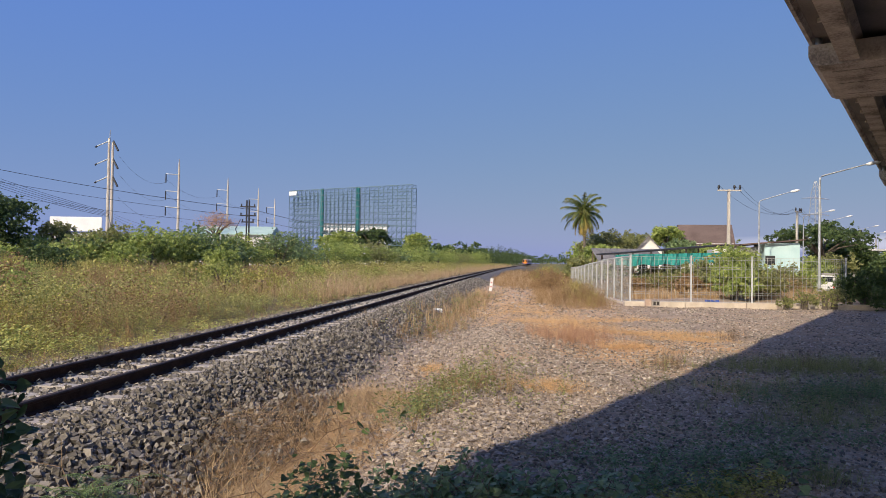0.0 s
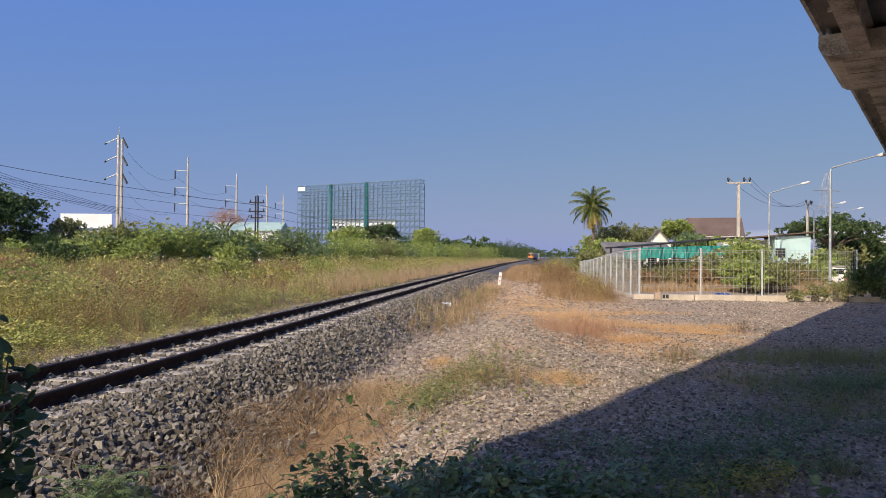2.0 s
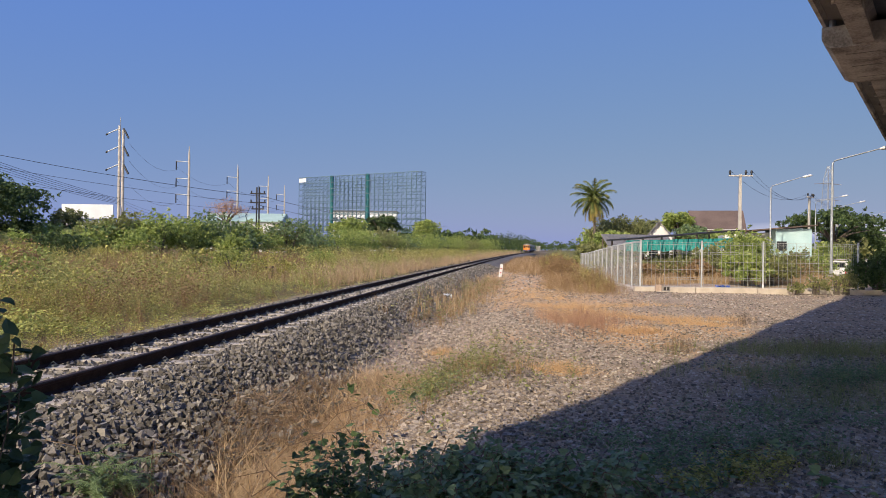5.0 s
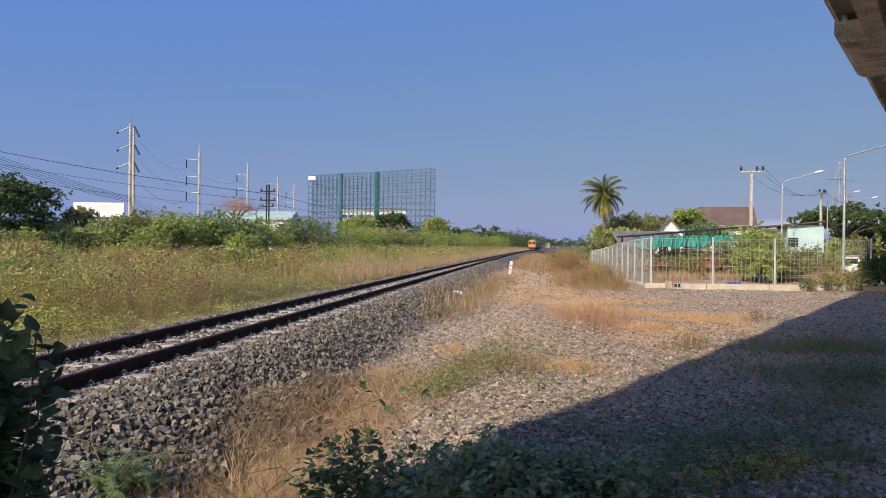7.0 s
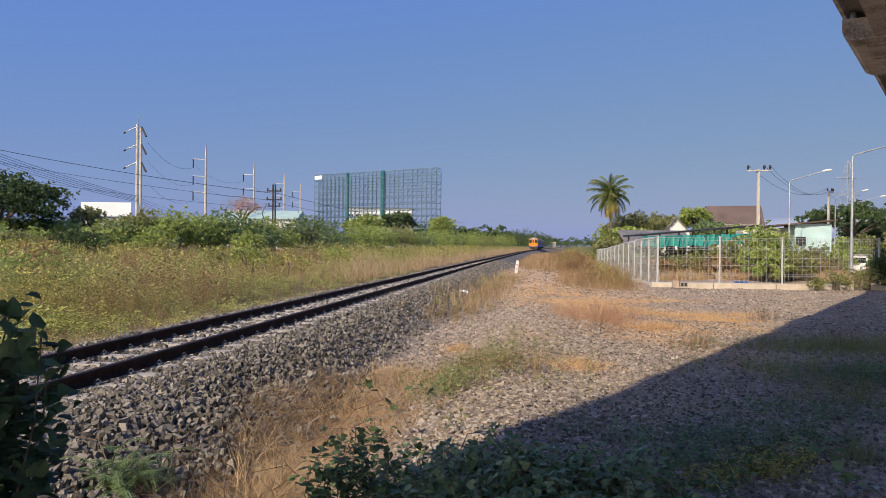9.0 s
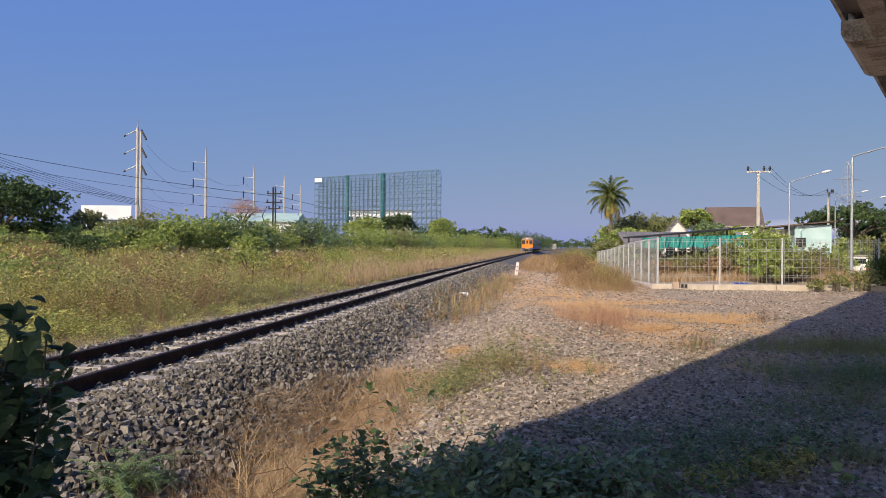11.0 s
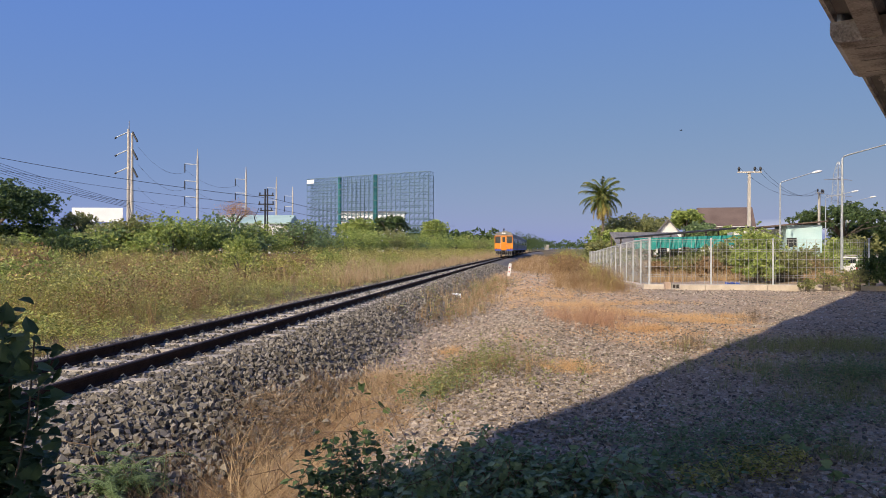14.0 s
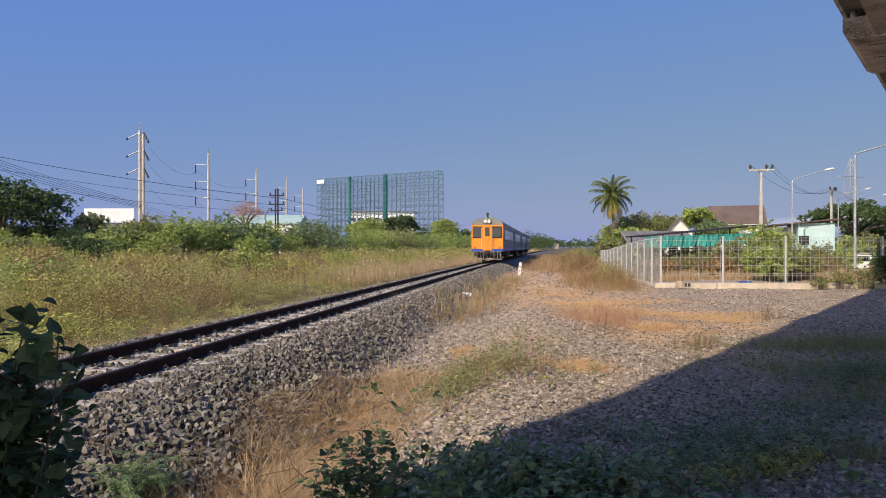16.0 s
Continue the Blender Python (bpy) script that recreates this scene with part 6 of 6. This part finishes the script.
    # sparse growth in the viaduct's shade
    def patch(name, protos, spots, h, mat, label, wide=1.2, lean=0.4):
        p = np.concatenate([np.stack([rng.normal(cx, rx, m), rng.normal(cy, ry, m)], 1) for cx, cy, rx, ry, m in spots])
        plants(name, protos, p[:, 0], p[:, 1], rng.uniform(*h, len(p)), M[mat], label, lean=lean, wide=wide)

    patch("shade_leaves", NEAR_LEAFY, ((1.0, 5.8, 0.35, 0.2, 120), (1.55, 6.3, 0.35, 0.2, 90), (0.7, 6.5, 0.3, 0.2, 60), (2.2, 6.6, 0.4, 0.2, 90), (3.9, 9.9, 0.5, 0.35, 220), (4.7, 10.3, 0.5, 0.4, 180), (3.0, 7.6, 0.4, 0.25, 90), (1.9, 7.4, 0.5, 0.3, 50)), (0.07, 0.22), "leaf_vine", "low green weeds in the viaduct's shade", 1.6)
    patch("shade_dry_leaves", NEAR_LEAFY, ((1.5, 5.55, 0.2, 0.12, 90), (1.85, 5.9, 0.16, 0.1, 60), (1.15, 5.3, 0.12, 0.08, 30)), (0.07, 0.18), "weed", "yellowing leafy weeds on shaded gravel", 1.8)
    patch("shade_weeds", FINE_TUFTS, ((2.45, 6.1, 0.16, 0.12, 60), (4.2, 9.2, 0.7, 0.4, 220), (3.4, 8.6, 0.6, 0.3, 140), (5.4, 11.2, 0.8, 0.5, 240)), (0.06, 0.24), "leaf_olive", "sparse dusty weeds in the viaduct's shade", 1.6)
    patch("shade_stalks", WISPY, ((4.5, 12.6, 0.9, 0.35, 300), (5.9, 13.2, 1.0, 0.5, 260), (3.2, 10.4, 0.6, 0.4, 90)), (0.1, 0.36), "leaf_olive", "thin dusty stalks in the shade", 1.1)
    patch("shade_litter", MAT_GRASS, ((3.0, 7.4, 1.2, 0.8, 420), (5.0, 9.6, 1.4, 1.0, 420), (7.0, 12.5, 1.5, 1.2, 360)), (0.03, 0.08), "twig", "dry plant litter strewn over shaded gravel", 3.2)


make_yard_plants()


# a broad pointed vine leaf, folded along its midrib
HEART_V = [(0, 0, 0), (0.34, -0.08, 0.05), (0.5, 0.25, 0.09), (0.3, 0.65, 0.05), (0, 1.0, -0.12), (-0.3, 0.65, 0.05), (-0.5, 0.25, 0.09), (-0.34, -0.08, 0.05), (0, 0.45, -0.03)]
HEART_F = [(0, 1, 8), (1, 2, 8), (2, 3, 8), (3, 4, 8), (4, 5, 8), (5, 6, 8), (6, 7, 8), (7, 0, 8)]


def vine(name, stems, leaf, per, mat, label, category="vine", tilt=0.6):
    """stems: lists of points. Leaves sit along every stem on short stalks."""
    b = new(name)
    tagged(b, label, category)
    p = []
    for s in stems:
        s = [Vector(q) for q in s]
        Geo().tube(s, [0.002 + leaf * 0.03 * (1 - i / len(s)) for i in range(len(s))], 5).make("stem", M["twig"], b)
        for a, c in zip(s, s[1:]):
            for k in range(max(1, int(per * (c - a).length))):
                q = a.lerp(c, random.random()) + Vector((random.gauss(0, leaf * 0.8), random.gauss(0, leaf * 0.8), random.gauss(0, leaf * 0.6)))
                p.append(tuple(q))
    p = np.array(p)
    v, f = scatter(HEART_V, HEART_F, p, turns(len(p), tilt), rng.uniform(0.6, 1.25, len(p)) * leaf)
    attach("foliage", fast_mesh("foliage", v, f), mat, b)
    return b


def make_foreground():
    r = random.Random(11)
    # climbing vine close to the camera
    stems = []
    for k in range(24):
        x, y = -1.42 + r.uniform(-0.2, 0.16), 1.62 + r.uniform(-0.15, 0.15)
        h = r.uniform(1.2, 1.53)
        pts = [(x, y, -0.25)]
        for i in range(1, 9):
            x += r.uniform(-0.03, 0.04)
            y += r.uniform(-0.03, 0.03)
            pts.append((x, y, -0.25 + (h + 0.25) * i / 8))
        stems.append(pts)
    vine("climbing_vine", stems, 0.043, 190, M["leaf_vine_dark"], "shade-darkened broad-leaved climbing vine standing near the ballast", tilt=0.8)
    # low vines along the near edge of the yard
    stems = []
    for k in range(16):
        x, y = r.gauss(-1.18, 0.15), r.gauss(4.55, 0.2)
        h = r.uniform(0.2, 0.5)
        stems.append([(x, y, -0.2), (x + r.uniform(-0.1, 0.1), y, h * 0.5), (x + r.uniform(-0.15, 0.15), y + r.uniform(-0.1, 0.1), h)])
    vine("vine_clump", stems, 0.055, 70, M["leaf_vine_dark"], "upright clump of broad-leaved vine in half shade")
    stems = []
    for k in range(110):
        x, y = r.uniform(-0.85, 0.75), r.gauss(4.5, 0.35)
        z = float(ground_z(x, y))
        pts = [(x, y, z)]
        a = r.uniform(0, 6.28)
        for i in range(4):
            x, y = x + math.cos(a) * 0.16, y + math.sin(a) * 0.12
            pts.append((x, y, float(ground_z(x, y)) + r.uniform(0.05, 0.38) * (1 - 0.1 * i)))
        stems.append(pts)
    vine("creeping_vine", stems, 0.05, 60, M["leaf_vine"], "mass of green creeping vine leaves on the gravel")
    stems = []
    for k in range(20):
        x, y = r.uniform(0.4, 2.9), r.gauss(4.9, 0.6)
        pts = []
        a = r.uniform(0, 6.28)
        for i in range(4):
            pts.append((x, y, float(ground_z(x, y)) + r.uniform(0.02, 0.16)))
            x, y = x + math.cos(a) * 0.14, y + math.sin(a) * 0.12
        stems.append(pts)
    vine("ground_vine", stems, 0.06, 34, M["leaf_vine"], "scattered low vine leaves on shaded gravel")
    # runner that lies over the dry grass
    vine("vine_runner", [[(-0.9, 5.6, 0.1), (-1.15, 6.2, 0.22), (-1.5, 6.9, 0.2), (-1.9, 7.6, 0.18)], [(-0.7, 6.2, 0.12), (-1.05, 7.0, 0.25), (-1.4, 7.8, 0.18)]], 0.08, 5, M["leaf_dark"], "single vine runner with dark leaves")
    # feathery weed on the ballast
    b = empty("feathery_weed", (-2.82, 4.75, float(ground_z(-2.82, 4.75))), 0, "feathery bright green weed growing through ballast", "weed")
    for k in range(70):
        a, L, e = r.uniform(0, 6.28), r.uniform(0.22, 0.5), r.uniform(0.3, 1.4)
        p, pts = Vector((r.gauss(0, 0.13), r.gauss(0, 0.13), r.uniform(0, 0.12))), []
        for i in range(7):
            pts.append(p.copy())
            p = p + Vector((math.cos(a) * math.cos(e), math.sin(a) * math.cos(e), math.sin(e))) * L / 6
            e -= 0.28
        g = Geo().tube(pts, 0.003, 3)
        side = Vector((-math.sin(a), math.cos(a), 0.1))
        for i in range(6):
            for q in (0.0, 0.25, 0.5, 0.75):
                c = pts[i].lerp(pts[i + 1], q)
                for s in (-1, 1):
                    t = c + side * s * 0.03 + Vector((0, 0, -0.01))
                    w = (pts[i + 1] - pts[i]).normalized() * 0.0045
                    g.add([tuple(c), tuple((c + t) / 2 + w), tuple(t), tuple((c + t) / 2 - w)], [(0, 1, 2, 3)])
        g.make("frond", M["leaf_vine"], b)
    # bare twigs over the ditch
    for k in range(26):
        x, y = r.gauss(-2.0, 0.5), r.uniform(4.2, 7.8)
        z = float(ground_z(x, y))
        a, L = r.uniform(0, 6.28), r.uniform(0.3, 0.75)
        pts = [(x, y, z + 0.02), (x + 0.3 * L * math.cos(a), y + 0.3 * L * math.sin(a), z + 0.25 * L + 0.05), (x + L * math.cos(a + 0.3), y + L * math.sin(a + 0.3), z + 0.4 * L)]
        q = Vector(pts[1])
        g = Geo().tube(pts, [0.006, 0.004, 0.002], 4)
        for j in range(3):
            g.tube([q, q + Vector((r.uniform(-0.2, 0.2), r.uniform(-0.2, 0.2), r.uniform(0.02, 0.2)))], [0.003, 0.0015], 3)
        tagged(g.make("dry_twig", M["twig"]), "thin dry twig lying on the grass", "twig", "fallen twigs")


make_foreground()


# ---- train ----
CAR_L, CAR_GAP = 20.0, 0.7


def bogie(parent, y):
    b = Geo().box((0, y, 0.55), (1.9, 2.7, 0.22), bevel=0.03)
    for s in (-1, 1):
        b.box((s * 0.95, y, 0.5), (0.14, 3.0, 0.3), bevel=0.04)
    b = b.make("bogie", M["under"], parent)
    for dy in (-1.05, 1.05):
        for s in (-1, 1):
            Geo().tube([(s * 0.5, y + dy, 0.43), (s * 0.62, y + dy, 0.43)], 0.43, 18).make("wheel", M["under"], b)
        Geo().tube([(-0.5, y + dy, 0.43), (0.5, y + dy, 0.43)], 0.08, 8).make("axle", M["under"], b)


def rail_car(lead):
    """Own space: front at y = 0 facing -y, z = 0 on the rail head."""
    c = empty("railcar", label="orange-fronted diesel railcar with grey-blue sides" if lead else "grey-blue diesel railcar coupled behind", category="train", group="cars of the train")
    hw = 1.4
    side_z0, side_z1 = 0.95, 3.25
    prof = [(-hw, side_z0), (hw, side_z0), (hw, 3.1), (hw - 0.06, 3.28), (1.12, 3.5), (0.7, 3.64), (0, 3.7), (-0.7, 3.64), (-1.12, 3.5), (-hw + 0.06, 3.28), (-hw, 3.1)]
    Geo().prism([(-hw, side_z0), (hw, side_z0), (hw, 3.1), (-hw, 3.1)], 1, 0.12, CAR_L).make("body_side", M["train_side"], c)
    Geo().prism([(hw, 3.1), (hw - 0.06, 3.28), (1.12, 3.5), (0.7, 3.64), (0, 3.7), (-0.7, 3.64), (-1.12, 3.5), (-hw + 0.06, 3.28), (-hw, 3.1)], 1, 0.04, CAR_L).make("roof", M["train_roof"], c)
    for k in range(4):
        Geo().box((0, 3 + 4.5 * k, 3.76), (0.7, 0.9, 0.22), bevel=0.06).make("roof_vent", M["train_roof"], c)
    for s in (-1, 1):
        for k in range(9):
            y = 3.3 + 1.65 * k
            w = Geo().box((s * (hw + 0.005), y, 2.35), (0.03, 1.15, 0.85), bevel=0.012).make("side_window", M["glass"], c)
            Geo().box((s * (hw + 0.02), y, 2.42), (0.02, 1.15, 0.05)).make("window_bar", M["steel"], w)
        for y in (1.5, 18.5):
            Geo().box((s * (hw + 0.004), y, 2.0), (0.03, 0.85, 2.0), bevel=0.012).make("side_door", M["train_roof"], c)
        Geo().box((s * (hw + 0.004), CAR_L / 2 + 0.1, 1.12), (0.02, CAR_L - 0.4, 0.2)).make("stripe", M["blue_paint"], c)
        Geo().box((s * 0.95, 10, 0.68), (0.7, 6.5, 0.55), bevel=0.05).make("engine_box", M["under"], c)
        Geo().box((s * 1.3, 10, 0.93), (0.1, CAR_L - 0.6, 0.12)).make("sole_bar", M["under"], c)
    for y in (3.2, 16.8):
        bogie(c, y)
    if lead:
        f = Geo().prism([(-hw, 0.98), (hw, 0.98), (hw, 3.08), (1.2, 3.16), (-1.2, 3.16), (-hw, 3.08)], 1, 0.0, 0.13).make("front_end", M["orange"], c)
        bm = bmesh.new()
        bm.from_mesh(f.data)
        bmesh.ops.bevel(bm, geom=[e for e in bm.edges if all(v.co.y < 0.01 for v in e.verts)], offset=0.05, segments=2, affect="EDGES")
        bm.to_mesh(f.data)
        bm.free()
        Geo().box((0, -0.03, 2.06), (0.82, 0.07, 2.1), bevel=0.02).make("front_door", M["orange"], f)
        Geo().box((0, -0.075, 2.55), (0.42, 0.03, 0.72), bevel=0.012).make("door_window", M["glass"], f)
        for s in (-1, 1):
            Geo().box((s * 0.87, -0.01, 2.5), (0.86, 0.05, 0.98), bevel=0.03).make("window_frame", M["under"], f)
            Geo().box((s * 0.87, -0.035, 2.5), (0.74, 0.04, 0.86), bevel=0.02).make("windscreen", M["glass"], f)
            Geo().tube([(s * 0.55, -0.06, 2.1), (s * 0.95, -0.07, 2.6)], 0.015, 5).make("wiper", M["rubber"], f)
            Geo().tube([(s * 0.5, -0.08, 1.15), (s * 0.5, -0.1, 2.9)], 0.018, 5).make("grab_rail", M["steel"], f)
            Geo().tube([(s * 1.08, 0.0, 1.22), (s * 1.08, -0.05, 1.22)], 0.09, 12).make("tail_lamp", M["red_paint"], f)
            Geo().tube([(s * 0.16, -0.02, 3.42), (s * 0.16, -0.12, 3.42)], 0.13, 14).make("headlight", M["lens"], f)
            Geo().box((s * 0.9, 0.02, 1.03), (0.95, 0.1, 0.2), bevel=0.02).make("blue_band", M["blue_paint"], f)
            Geo().tube([(s * 0.75, -0.1, 0.8), (s * 0.75, -0.28, 0.8)], 0.12, 10).make("buffer_hose", M["under"], f)
        Geo().box((0, 0.0, 3.42), (0.72, 0.2, 0.34), bevel=0.05).make("headlight_box", M["train_roof"], f)
        Geo().tube([(0, 0.5, 3.7), (0, 0.45, 3.95), (0, 0.3, 4.05)], [0.1, 0.09, 0.13], 8).make("horn", M["under"], f)
        g = Geo()
        for k in range(9):
            x = -1.2 + 0.3 * k
            g.tube([(x, -0.12, 0.3), (x, -0.05, 0.86)], 0.028, 5)
        g.box((0, -0.12, 0.28), (2.6, 0.07, 0.08)).box((0, -0.05, 0.88), (2.6, 0.08, 0.07))
        g.make("pilot_guard", M["train_roof"], f)
        Geo().box((0, 0.25, 0.72), (2.3, 0.5, 0.45), bevel=0.03).make("buffer_beam", M["under"], f)
        Geo().box((0, -0.2, 0.82), (0.34, 0.5, 0.32), bevel=0.06).make("coupler", M["under"], f)
    Geo().box((0, CAR_L + 0.3, 1.9), (0.9, 0.75, 2.0), bevel=0.04).make("gangway", M["rubber"], c)
    stretch = Matrix.Diagonal((1, 1, 1.06, 1))
    for ob in c.children_recursive:
        ob.data.transform(stretch)
    return c


CARS = [rail_car(k == 0) for k in range(4)]


def make_bird():
    b = empty("bird", label="small dark bird gliding across the sky", category="bird")
    Geo().tube([(0, -0.12, 0), (0, -0.06, 0.0), (0, 0.05, 0), (0, 0.2, 0)], [0.015, 0.05, 0.05, 0.01], 8).make("body", M["dark"], b)
    for s in (-1, 1):
        Geo().add([(0, 0.04, 0.02), (0, -0.06, 0.02), (s * 0.2, -0.05, 0.09), (s * 0.36, 0.06, 0.03), (s * 0.18, 0.06, 0.09), (0, 0.04, 0.03), (0, -0.06, 0.03)], [(0, 1, 2, 4), (4, 2, 3)] if s > 0 else [(4, 2, 1, 0), (3, 2, 4)]).make("wing", M["dark"], b)
    for ob in b.children:
        ob.data.transform(Matrix.Scale(0.45, 4))
    return b


BIRD = make_bird()


def motions():
    """The train comes up the curve at a steady speed; a bird crosses."""
    for k, c in enumerate(CARS):
        rows = []
        for t in range(0, 17):
            d = 64.5 + 24.0 * (16 - t) + k * (CAR_L + CAR_GAP)
            x0, x1 = float(track_x(d)), float(track_x(d + CAR_L))
            rows.append((float(t), pose(x0, d, 0.351, 0, 0, -math.degrees(math.atan2(x1 - x0, CAR_L)))))
        walk(c, rows)
    walk(BIRD, [(0.0, pose(17.5, 84, 2.2, 0, 0, 70)), (10.5, pose(17.5, 84, 2.2, 0, 0, 70)), (11.3, pose(16.5, 55, 3.0, 0, 0, 70)), (12.0, pose(7.41, 41.33, 4.93, 0, 0, 70)), (12.5, pose(6.02, 41.11, 4.99, 0, 0, 70)), (13.0, pose(5.23, 40.98, 5.58, 0, 0, -60)), (14.0, pose(8.06, 41.28, 8.13, 0, 0, -60)), (14.5, pose(13.3, 41.89, 8.24, 0, 0, -60)), (16.0, pose(36, 32, 18, 0, 0, -60))])


motions()
